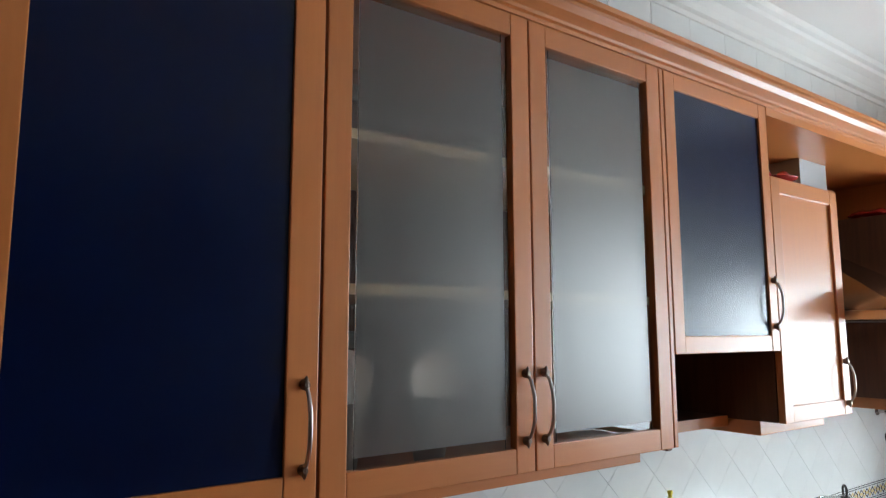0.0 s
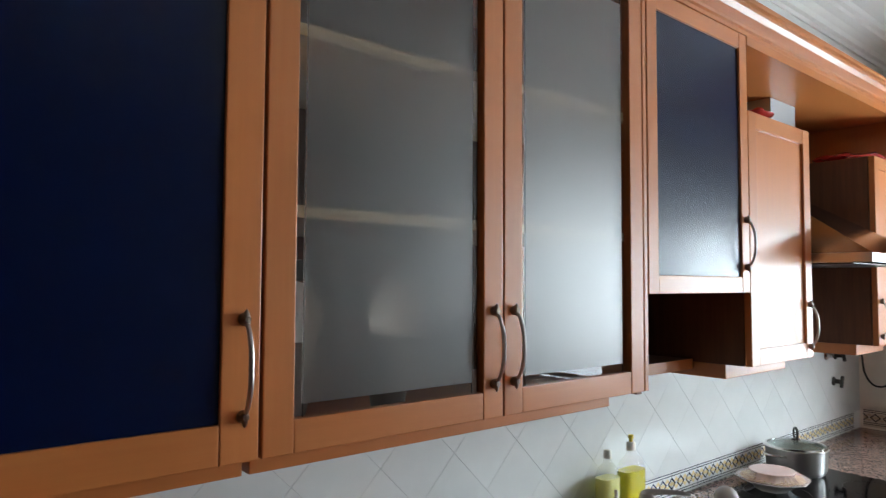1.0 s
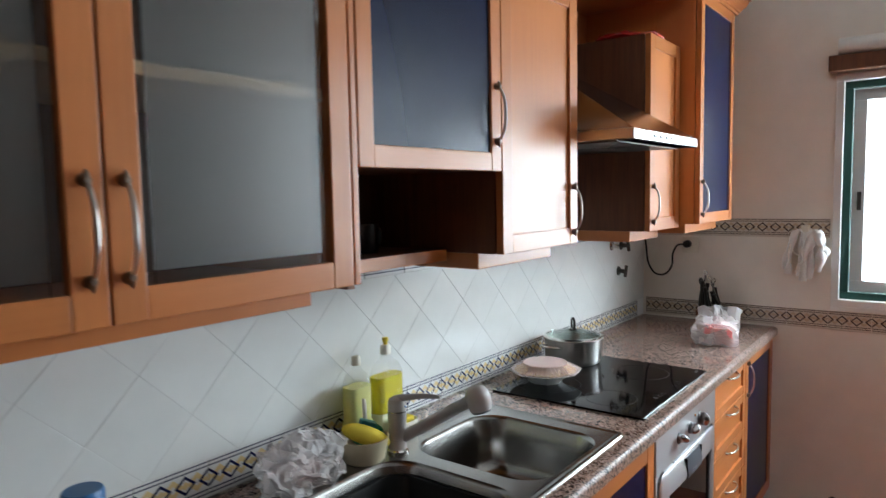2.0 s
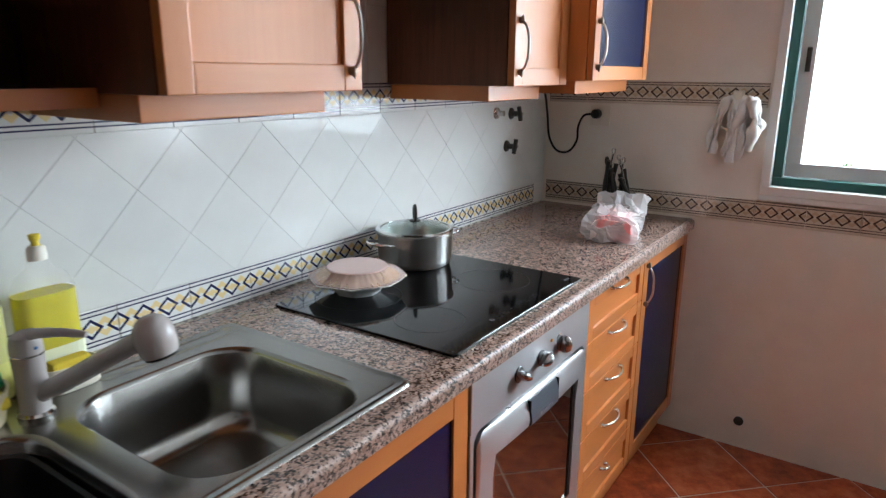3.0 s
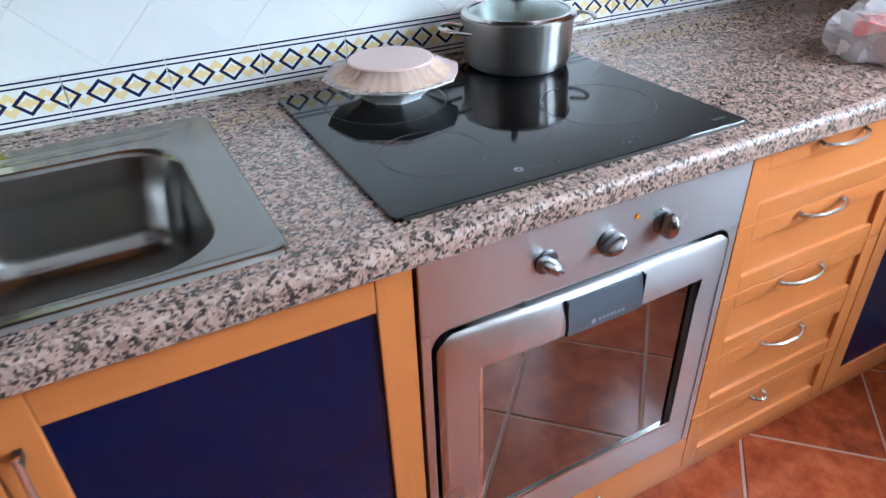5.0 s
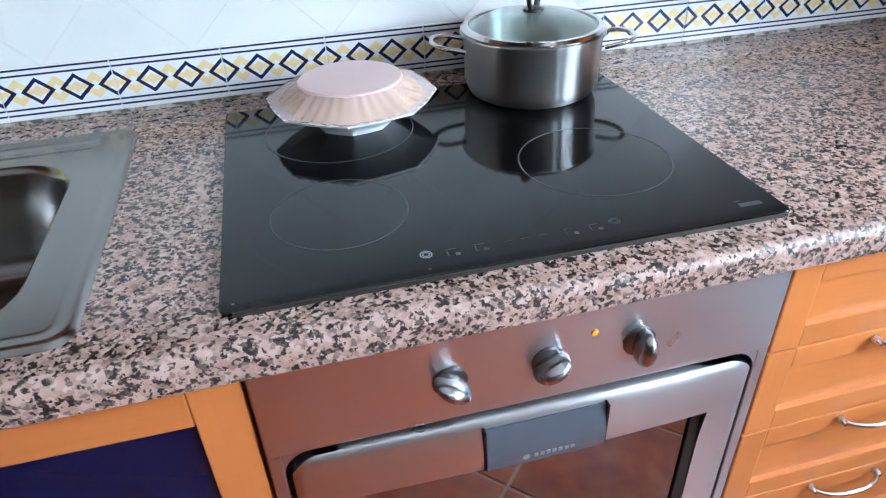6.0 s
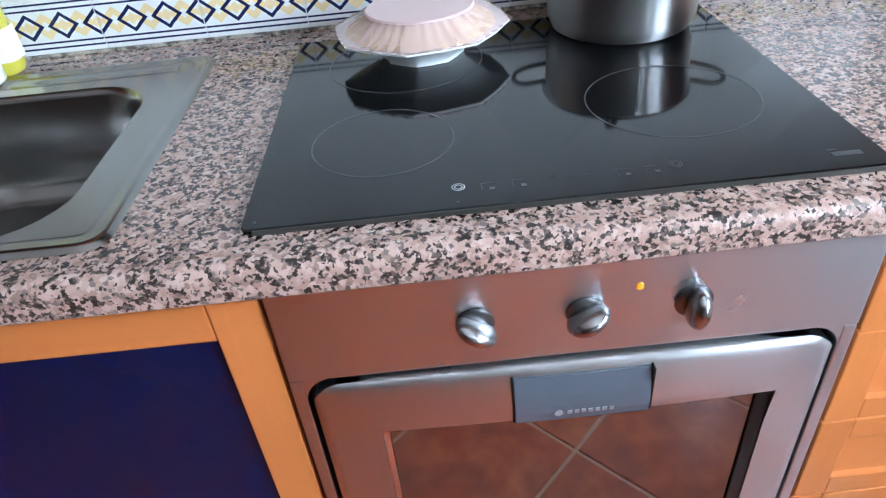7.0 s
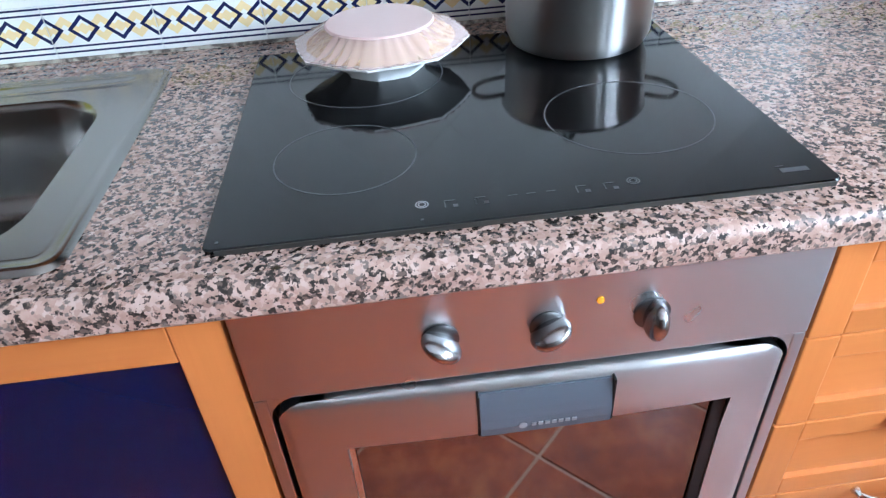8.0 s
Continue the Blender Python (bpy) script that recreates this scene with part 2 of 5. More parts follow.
# hand-painted border: navy diamonds woven with yellow ones between double navy lines
BORDER = mat("painted_border_tile", (0.74, 0.74, 0.72), 0.16)
bx = node(BORDER, "ShaderNodeSeparateXYZ")
bt = node(BORDER, "ShaderNodeTexCoord")
link(BORDER, bt.outputs["Object"], bx.inputs[0])
px, pz = bx.outputs[0], bx.outputs[2]
wob = mth(BORDER, "MULTIPLY", mth(BORDER, "SUBTRACT", noise_of(BORDER, bt.outputs["Object"], 160, 2.0), 0.5), 0.10)


def ring(shift, lo, hi):
    u = mth(BORDER, "FRACT", mth(BORDER, "ADD", mth(BORDER, "DIVIDE", px, 0.055), shift + 10.0))
    du = mth(BORDER, "MULTIPLY", mth(BORDER, "ABSOLUTE", mth(BORDER, "SUBTRACT", u, 0.5)), 0.055 / 0.0235)
    dv = mth(BORDER, "DIVIDE", mth(BORDER, "ABSOLUTE", mth(BORDER, "SUBTRACT", pz, 0.0465)), 0.0205)
    d = mth(BORDER, "ADD", mth(BORDER, "ADD", du, dv), wob)
    return mth(BORDER, "MULTIPLY", mth(BORDER, "GREATER_THAN", d, lo), mth(BORDER, "LESS_THAN", d, hi))


def stripe(z, half=0.0015):
    return mth(BORDER, "LESS_THAN", mth(BORDER, "ABSOLUTE", mth(BORDER, "SUBTRACT", pz, z)), half)


lines = stripe(0.012)
for z in (0.0205, 0.0725, 0.081):
    lines = mth(BORDER, "MAXIMUM", lines, stripe(z))
bc = mixed(BORDER, ring(0.5, 0.40, 1.04), (0.74, 0.74, 0.72), (0.76, 0.60, 0.31))
bc = mixed(BORDER, ring(0.0, -1.0, 0.46), bc, (0.76, 0.60, 0.31))
bc = mixed(BORDER, ring(0.0, 0.71, 1.06), bc, (0.013, 0.017, 0.068))
bc = mixed(BORDER, lines, bc, (0.013, 0.017, 0.068))
link(BORDER, bc, bsdf(BORDER).inputs["Base Color"])


# the window wall carries the same pattern in brown on beige
BORDER_EAST = BORDER.copy()
BORDER_EAST.name = "brown_border_tile"
for n in BORDER_EAST.node_tree.nodes:
    if n.type == "MIX":
        strong = n.inputs[7].default_value[2] < 0.1
        n.inputs[7].default_value = (0.060, 0.034, 0.028, 1) if strong else (0.50, 0.39, 0.28, 1)
        if not n.inputs[6].is_linked:
            n.inputs[6].default_value = (0.58, 0.51, 0.42, 1)


# ---- mesh helpers ----
def part(name, bm, material, parent=None, label="", smooth=False):
    me = bpy.data.meshes.new(name)
    bm.to_mesh(me)
    bm.free()
    me.materials.append(material)
    if smooth:
        me.shade_smooth()
        me.set_sharp_from_angle(angle=radians(38))
    ob = new(name, me)
    if parent is not None:
        ob.parent = parent
    if label:
        ob["label"] = label
    return ob


def thing(name, loc, label, category, group="", kind=""):
    ob = new(name)
    ob.location = loc
    ob.empty_display_size = 0.05
    return tagged(ob, label, category, group, kind)


def box(x0, x1, y0, y1, z0, z1, bev=0.0, seg=2, bm=None):
    b = bmesh.new()
    bmesh.ops.create_cube(b, size=1.0)
    for v in b.verts:
        v.co = (x0 + (v.co.x + 0.5) * (x1 - x0), y0 + (v.co.y + 0.5) * (y1 - y0), z0 + (v.co.z + 0.5) * (z1 - z0))
    if bev:
        bmesh.ops.bevel(b, geom=b.edges[:], offset=bev, segments=seg, profile=0.6, affect="EDGES")
    if bm is None:
        return b
    return join(bm, b)


def join(bm, b):
    t = bpy.data.meshes.new("t")
    b.to_mesh(t)
    b.free()
    bm.from_mesh(t)
    bpy.data.meshes.remove(t)
    return bm


def moved(bm, m):
    bmesh.ops.transform(bm, matrix=m, verts=bm.verts[:])
    return bm


def lathe(profile, steps=40, squash=None):
    """profile: (radius, z) from the axis outwards; closed at the ends that lie on the axis."""
    b = bmesh.new()
    rings = []
    for r, z in profile:
        if r < 1e-6:
            rings.append([b.verts.new((0, 0, z))])
        else:
            rings.append([b.verts.new((r * (squash(a) if squash else 1) * math.cos(a), r * (squash(a) if squash else 1) * math.sin(a), z)) for a in (2 * math.pi * k / steps for k in range(steps))])
    for p, q in zip(rings, rings[1:]):
        for k in range(steps):
            a, c = p[k % len(p)], p[(k + 1) % len(p)]
            d, e = q[k % len(q)], q[(k + 1) % len(q)]
            vs = []
            for v in (a, c, e, d):
                if v not in vs:
                    vs.append(v)
            if len(vs) > 2:
                b.faces.new(vs)
    bmesh.ops.recalc_face_normals(b, faces=b.faces[:])
    return b


def tube(points, radius, steps=10, flat=1.0):
    """A bent rod through points; radius may be a list. flat: the section's height against its width."""
    pts = [Vector(p) for p in points]
    rad = radius if isinstance(radius, (list, tuple)) else [radius] * len(pts)
    b = bmesh.new()
    rings, up = [], None
    for k, p in enumerate(pts):
        d = (pts[min(k + 1, len(pts) - 1)] - pts[max(k - 1, 0)]).normalized()
        if up is None:
            up = d.orthogonal().normalized()
        up = (up - d * up.dot(d)).normalized()
        side = d.cross(up)
        rings.append([b.verts.new(p + rad[k] * (math.cos(a) * up + flat * math.sin(a) * side)) for a in (2 * math.pi * s / steps for s in range(steps))])
    for p, q in zip(rings, rings[1:]):
        for s in range(steps):
            b.faces.new((p[s], p[(s + 1) % steps], q[(s + 1) % steps], q[s]))
    b.faces.new(rings[0][::-1])
    b.faces.new(rings[-1])
    bmesh.ops.recalc_face_normals(b, faces=b.faces[:])
    return b


def curve_pts(pts, n=8):
    """Catmull-Rom through pts."""
    P = [Vector(p) for p in pts]
    P = [2 * P[0] - P[1]] + P + [2 * P[-1] - P[-2]]
    out = []
    for a, b, c, d in zip(P, P[1:], P[2:], P[3:]):
        for k in range(n):
            t = k / n
            out.append(0.5 * (2 * b + (c - a) * t + (2 * a - 5 * b + 4 * c - d) * t * t + (3 * b - a - 3 * c + d) * t ** 3))
    return out + [P[-2]]


def prism(profile, x0, x1):
    """A profile in (y, z), drawn out along x."""
    b = bmesh.new()
    A = [b.verts.new((x0, y, z)) for y, z in profile]
    B = [b.verts.new((x1, y, z)) for y, z in profile]
    n = len(profile)
    for k in range(n):
        b.faces.new((A[k], A[(k + 1) % n], B[(k + 1) % n], B[k]))
    b.faces.new(A[::-1])
    b.faces.new(B)
    bmesh.ops.recalc_face_normals(b, faces=b.faces[:])
    return b


def rounded(x0, x1, y0, y1, r, n=7):
    """Points of a rounded rectangle, counter-clockwise."""
    out = []
    for cx, cy, a0 in ((x1 - r, y1 - r, 0), (x0 + r, y1 - r, 90), (x0 + r, y0 + r, 180), (x1 - r, y0 + r, 270)):
        for k in range(n + 1):
            a = radians(a0 + 90 * k / n)
            out.append((cx + r * math.cos(a), cy + r * math.sin(a)))
    return out


# ---- structure ----
def structure(name, bm, material, label="", category=""):
    return tagged(part(name, bm, material), label, category, kind="structure")


floor = structure("floor", box(XL, XR, YF, YB, -0.12, -0.003), FGROUT, "floor of dark red terracotta tiles laid diagonally", "floor")
wall_north = structure("wall_north", box(XL - 0.15, XR + 0.2, 0.0024, 0.18, -0.12, ZC + 0.1), GROUT, "kitchen wall with white tiles and a painted border", "wall")
we = box(XR, XR + 0.2, WIN_Y1, YB + 0.0028, -0.12, ZC + 0.1)
box(XR, XR + 0.2, DY1, WIN_Y0, -0.12, ZC + 0.1, bm=we)
box(XR, XR + 0.2, YF, DY0, -0.12, ZC + 0.1, bm=we)
box(XR, XR + 0.2, DY0, DY1, DZ, ZC + 0.1, bm=we)
box(XR, XR + 0.2, DY0, DY1, -0.12, DZ0, bm=we)
box(XR, XR + 0.2, WIN_Y0, WIN_Y1, -0.12, WIN_Z0, bm=we)
box(XR, XR + 0.2, WIN_Y0, WIN_Y1, WIN_Z1, ZC + 0.1, bm=we)
wall_east = structure("wall_east", we, TILE_R, "ivory glazed window wall with painted tile borders", "wall")
structure("wall_south", box(-0.7, XR + 0.2, YF - 0.2, YF, -0.12, ZC + 0.1), PAINT, "unseen plain taupe wall, kept dim to cut bounce light", "wall")
# these two close the room out of view and hold the fill light down
structure("wall_south_west", box(XL - 0.15, -0.7, YF - 0.2, YF, -0.12, ZC + 0.1), DIM, "unseen plain wall, made dark to cut bounce light", "wall")
structure("wall_west", box(XL - 0.15, XL, YF, 0.006, -0.12, ZC + 0.1), DIM, "unseen plain wall, made dark to cut bounce light", "wall")
structure("ceiling", box(XL, XR, YF, YB, ZC, ZC + 0.1), PLASTER, "white painted plaster ceiling", "ceiling")
# the wall stands forward above the wall cabinets
SOF = -0.17
soffit = structure("wall_north_upper", box(XL, XR, SOF, 0.006, 2.33, ZC), GROUT, "forward part of the tiled wall above the cabinets", "wall")
structure("wall_chase", box(1.45, XR, -0.27, SOF, 2.2, ZC), PLASTER, "narrow boxed pipe chase in the corner", "wall")


def cornice_profile(y, z, s=1):
    pts = [(0, 0), (0.0, -0.105), (0.012, -0.105), (0.016, -0.09), (0.03, -0.085), (0.036, -0.066), (0.055, -0.045), (0.082, -0.034), (0.088, -0.022), (0.105, -0.018), (0.112, 0)]
    return [(y - s * a, z + b) for a, b in pts]


structure("trim_cornice", prism(cornice_profile(SOF, ZC - 0.002), XL, 1.45), PLASTER, "moulded white plaster ceiling cornice", "cornice")
ce = prism(cornice_profile(0, ZC - 0.002), YF, -0.27)
structure("trim_cornice_east", moved(ce, pose(XR, 0, 0, 0, 0, -90) @ Matrix.Scale(-1, 4, (1, 0, 0))), PLASTER, "moulded white plaster ceiling cornice", "cornice")


# ---- wall cabinets ----
YC, FR = -0.41, 0.02  # door fronts and their thickness


def bow_handle(parent, x, y, z, length=0.125, level=False, reach=0.026):
    """A bow handle with flared feet, on a front that looks towards -y."""
    pts = [(0, -0.004, -length / 2), (0, -reach * 0.62, -length * 0.40), (0, -reach * 0.95, -length * 0.2), (0, -reach, 0), (0, -reach * 0.95, length * 0.2), (0, -reach * 0.62, length * 0.40), (0, -0.004, length / 2)]
    cp = curve_pts(pts, 4)
    b = tube(cp, [0.0028 + 0.0010 * math.sin(math.pi * k / (len(cp) - 1)) for k in range(len(cp))], 8)
    me_m = pose(x, y, z, 0, 90 if level else 0, 0)
    h = part("handle", moved(b, me_m), NICKEL if level else BRONZE_BOW, parent, "bowed satin metal handle", True)
    for s in (-1, 1):
        k = 1.0 if level else 1.25
        f = lathe([(0, 0), (0.0065 * k, 0), (0.0068 * k, 0.003), (0.0045 * k, 0.009), (0.0035 * k, 0.013), (0, 0.013)], 14)
        part("handle_foot", moved(f, me_m @ pose(0, 0, s * length / 2, 90, 0, 0)), NICKEL if level else BRONZE, h, "", True)
        if not level:
            tip = lathe([(0, -0.004), (0.0052, 0.0), (0.0056, 0.006), (0.0030, 0.016), (0, 0.020)], 12)
            part("handle_tip", moved(tip, me_m @ pose(0, -0.008, s * (length / 2 - 0.006), 0 if s > 0 else 180, 0, 0)), BRONZE, h, "", True)
    return h


def bar_handle(parent, x, y, z, length):
    n = 9
    pts = [(0, -0.016 - 0.010 * math.sin(math.pi * k / (n - 1)), (k / (n - 1) - 0.5) * length) for k in range(n)]
    h = part("handle", moved(tube(pts, 0.0046, 10, 0.62), pose(x, y, z)), NICKEL, parent, "slim bowed satin metal handle", True)
    for s in (-1, 1):
        part("handle_foot", moved(box(-0.0045, 0.0045, -0.019, 0.001, -0.006, 0.006, 0.001), pose(x, y, z + s * (length / 2 - 0.008))), IRON, h)
    return h


def framed_door(name, parent, x0, x1, z0, z1, y, stile, panel_mat, recess=0.006, label="", field=False, rail=None, inset=-0.004):
    """Stiles, rails and a recessed panel; the front of the frame lies at y."""
    rail = rail or stile
    d = part(name, box(x0 + stile + inset, x1 - stile - inset, y + recess, y + recess + (0.006 if not field else 0.010), z0 + rail + inset, z1 - rail - inset), panel_mat, parent, label)
    for a, b in ((x0, x0 + stile), (x1 - stile, x1)):
        part("stile", box(a, b, y, y + FR, z0, z1, 0.002), WOOD_V, d)
    for a, b in ((z0, z0 + rail), (z1 - rail, z1)):
        part("rail", box(x0 + stile + 0.0004, x1 - stile - 0.0004, y + 0.0006, y + FR, a, b, 0.002), WOOD_H, d)
    return d


def carcass(parent, x0, x1, z0, z1, yf, yb=-0.004, t=0.018, inner=None, back=True, mats=None):
    m_side = mats or WOOD_V
    for a, b in ((x0, x0 + t), (x1 - t, x1)):
        part("side_panel", box(a, b, yf, yb, z0, z1, 0.001), m_side, parent)
    for a, b in ((z0, z0 + t), (z1 - t, z1)):
        part("board", box(x0 + t, x1 - t, yf + 0.001, yb, a, b), WOOD_H, parent)
    if back:
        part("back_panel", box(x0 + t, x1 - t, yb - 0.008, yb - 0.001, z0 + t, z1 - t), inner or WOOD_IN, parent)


ZA, ZB = 1.365, 2.268  # lower and upper edge of the tall wall cabinets
YK = YC + FR + 0.002  # carcass fronts

cab = thing("wall_cabinet", (-2.06, 0, 0), "cherry wood wall cabinet with a dark navy door panel", "cabinet", "wall cabinets")
cab.location = (0, 0, 0)
carcass(cab, -2.292, -1.829, ZA, ZB, YK)
door = framed_door("door", cab, -2.291, -1.830, ZA, ZB, YC, 0.052, NAVY, label="navy blue laminate door panel")
bow_handle(door, -1.853, YC, 1.487)

glass_cab = thing("glass_cabinet", (0, 0, 0), "cherry wood wall cabinet with two satin glass doors", "cabinet", "wall cabinets")
carcass(glass_cab, -1.826, -0.947, ZA, ZB, YK)
for z in (1.69, 1.955):
    part("shelf", box(-1.807, -0.966, YK + 0.004, -0.014, z, z + 0.018), WOOD_EDGE, glass_cab, "pale shelf board")
for a, b, hx in ((-1.825, -1.379, -1.402), (-1.375, -0.948, -1.353)):
    door = framed_door("door", glass_cab, a, b, ZA, ZB, YC, 0.046, FROST, 0.010, "satin-etched glass pane in a cherry wood frame", inset=0.0182)
    bow_handle(door, hx, YC, 1.487)
    gx0, gx1, gz0, gz1, gw = a + 0.042, b - 0.042, ZA + 0.042, ZB - 0.042, 0.022
    ring_b = box(gx0, gx0 + gw, YC + 0.010, YC + 0.014, gz0, gz1)
    box(gx1 - gw, gx1, YC + 0.010, YC + 0.014, gz0, gz1, bm=ring_b)
    box(gx0 + gw, gx1 - gw, YC + 0.010, YC + 0.014, gz0, gz0 + gw, bm=ring_b)
    box(gx0 + gw, gx1 - gw, YC + 0.010, YC + 0.014, gz1 - gw, gz1, bm=ring_b)
    part("clear_border", ring_b, PANE, door, "clear bevelled edge of the pane")
    for z in (1.60, 2.02):
        hy = box(a + 0.05, a + 0.070, YC + 0.022, YC + 0.034, z, z + 0.03, 0.003) if hx == -1.402 else box(b - 0.070, b - 0.05, YC + 0.022, YC + 0.034, z, z + 0.03, 0.003)
        part("hinge", hy, IRON, door, "steel cup hinge")


def plate_upright(x, y, z, r):
    pl = part("plate", lathe([(0, 0), (r * 0.6, 0), (r * 0.66, 0.004), (r, 0.016), (r, 0.019), (r * 0.63, 0.008), (0, 0.004)], 40), PORCELAIN, None, "", True)
    pl.matrix_world = pose(x, y, z + r, 90, 0, 0)
    return tagged(pl, "small round white plate standing in a stoneware bowl", "plate", "plates in the cabinet")


for x, r in ((-1.585, 0.050), (-1.765, 0.052)):
    plate_upright(x, -0.352, ZA + 0.0185 + 0.112, r)
STONEWARE = mat("brown_stoneware", (0.13, 0.095, 0.075), 0.4)
for x, r, h in ((-1.585, 0.040, 0.130), (-1.765, 0.042, 0.130)):
    bw = part("crockery_bowl", lathe([(0, 0), (r * 0.6, 0), (r * 0.95, h * 0.6), (r, h), (r * 0.94, h), (r * 0.55, 0.008), (0, 0.008)], 32), STONEWARE, None, "", True)
    bw.location = (x, -0.352, ZA + 0.0185)
    tagged(bw, "tall brown stoneware bowl on the cabinet floor", "bowl", "crockery in the cabinet")

# flap unit over an open niche, with a taller wooden door beside it
flap_cab = thing("niche_cabinet", (0, 0, 0), "cherry wall cabinet with navy flap above an open niche", "cabinet", "wall cabinets")
x0, x1 = -0.943, -0.452
# niche insides take the darker wood, with their shade in its colour
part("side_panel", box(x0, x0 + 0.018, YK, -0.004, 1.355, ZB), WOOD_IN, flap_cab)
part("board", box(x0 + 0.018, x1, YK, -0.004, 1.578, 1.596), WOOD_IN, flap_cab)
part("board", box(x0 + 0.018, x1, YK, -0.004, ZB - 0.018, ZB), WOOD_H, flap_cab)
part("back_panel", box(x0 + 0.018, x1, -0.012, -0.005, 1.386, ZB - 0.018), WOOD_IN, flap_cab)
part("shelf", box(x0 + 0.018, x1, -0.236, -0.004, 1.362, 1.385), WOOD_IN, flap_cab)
part("shelf_edge", box(x0 + 0.018, x1, -0.242, -0.2362, 1.357, 1.386), WOOD_H, flap_cab, "edge strip of the niche shelf")
door = framed_door("flap_door", flap_cab, -0.926, -0.453, 1.575, ZB, YC, 0.040, NAVY, label="navy blue laminate flap panel", rail=0.042)
bow_handle(door, -0.474, YC, 1.705)
part("stile", box(-0.943, -0.929, YC + 0.001, YC + FR, ZA, ZB, 0.002), WOOD_V, flap_cab)

ZW = 2.067


def small_cabinet(x0, x1, hx):
    c = thing("narrow_cabinet", (0, 0, 0), "cherry wood wall cabinet with a plain panelled door", "cabinet", "wall cabinets")
    # side panels in the shade-darkened wood, fronts stay cherry
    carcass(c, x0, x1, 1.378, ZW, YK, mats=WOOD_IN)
    d = framed_door("door", c, x0 + 0.001, x1 - 0.001, 1.378, ZW, YC, 0.045, WOOD_V, 0.008, field=True)
    bow_handle(d, hx, YC, 1.475)
    part("pelmet", box(x0 + 0.004, x1 - 0.022, -0.335, -0.012, 1.338, 1.3775, 0.002), WOOD_H, c, "lower pelmet board")
    return c


small_cabinet(-0.450, -0.052, -0.082)
small_cabinet(0.520, 0.838, 0.545)
for a, b in ((-2.29, -1.83), (-1.82, -1.005)):
    pel = part("pelmet", box(a, b, -0.36, -0.012, 1.333, ZA - 0.0005, 0.002), WOOD_H, cab if a < -2 else glass_cab, "lower pelmet board")

# board and back above the narrow cabinets and the hood
top = thing("bridging_shelf", (0, 0, 0), "cherry wood bridging board above the extractor hood", "shelf", kind="")
part("board", box(-0.451, 0.838, YC + 0.004, -0.004, 2.252, 2.270), WOOD_H, top)
part("back_panel", box(-0.451, 0.838, -0.022, -0.008, ZW + 0.002, 2.2515), WOOD_H, top)
part("edge", box(-0.451, 0.838, YC - 0.001, YC + 0.0035, 2.244, 2.270), WOOD_H, top)


def crown_profile(y, z):
    pts = [(0.05, 0.0), (-0.002, 0.0), (-0.004, 0.008), (-0.012, 0.010), (-0.014, 0.016), (-0.020, 0.020), (-0.034, 0.028), (-0.044, 0.040), (-0.046, 0.048), (-0.054, 0.051), (-0.056, 0.062), (0.05, 0.062)]
    return [(y + a, z + b) for a, b in pts]


crown = tagged(part("crown_moulding", prism(crown_profile(YC, 2.2695), -2.40, 0.836), WOOD_H), "cherry wood crown moulding on the wall cabinets", "moulding")

far = thing("corner_cabinet", (0, 0, 0), "deep cherry wall cabinet with a navy blue door", "cabinet", "wall cabinets")
FX0, FX1, FY = 0.842, 1.318, -0.487
carcass(far, FX0, FX1, 1.39, 2.275, FY + FR + 0.002)
door = framed_door("door", far, FX0 + 0.001, FX1 - 0.001, 1.39, 2.272, FY, 0.042, NAVY, label="navy blue laminate door panel")
bow_handle(door, FX0 + 0.024, FY, 1.49)
part("pelmet", box(FX0 + 0.02, FX1 - 0.02, FY + 0.06, -0.012, 1.352, 1.3895, 0.002), WOOD_H, far)
cr = prism(crown_profile(FY, 2.2755), FX0 - 0.03, FX1 + 0.045)
for sgn, xx in ((-1, FX0), (1, FX1)):
    side = prism([(y - FY, z) for y, z in crown_profile(FY, 2.2755)], FY - 0.0, -0.02)
    join(cr, moved(side, Matrix(((0, -sgn, 0, xx), (1, 0, 0, 0), (0, 0, 1, 0.001), (0, 0, 0, 1)))))
bmesh.ops.recalc_face_normals(cr, faces=cr.faces[:])
part("crown", cr, WOOD_H, far, "cherry wood crown moulding")

# extractor hood
hood = thing("extractor_hood", (0.225, 0, 0), "stainless steel chimney extractor hood", "hood")
hood.location = (0, 0, 0)
HX0, HX1, HY, HZ = -0.048, 0.516, -0.572, 1.664
part("rim", box(HX0, HX1, HY, -0.006, HZ, HZ + 0.028, 0.002), STEEL, hood)
hb = bmesh.new()
low = [hb.verts.new(p) for p in ((HX0 + 0.002, HY + 0.003, HZ + 0.0285), (HX1 - 0.002, HY + 0.003, HZ + 0.0285), (HX1 - 0.002, -0.008, HZ + 0.0285), (HX0 + 0.002, -0.008, HZ + 0.0285))]
hi = [hb.verts.new(p) for p in ((0.134, -0.216, 1.915), (0.336, -0.216, 1.915), (0.336, -0.008, 1.915), (0.134, -0.008, 1.915))]
for k in range(4):
    hb.faces.new((low[k], low[(k + 1) % 4], hi[(k + 1) % 4], hi[k]))
hb.faces.new(low[::-1])
hb.faces.new(hi)
part("canopy", hb, HOODSTEEL, hood)
part("chimney", box(0.135, 0.335, -0.215, -0.026, 1.9155, 2.2515, 0.002), ALUDUCT, hood, "pale aluminium flue duct")
for k in range(2):
    part("grease_filter", box(HX0 + 0.03 + k * 0.255, HX0 + 0.275 + k * 0.255, HY + 0.06, -0.08, HZ - 0.004, HZ - 0.0005), IRON, hood)
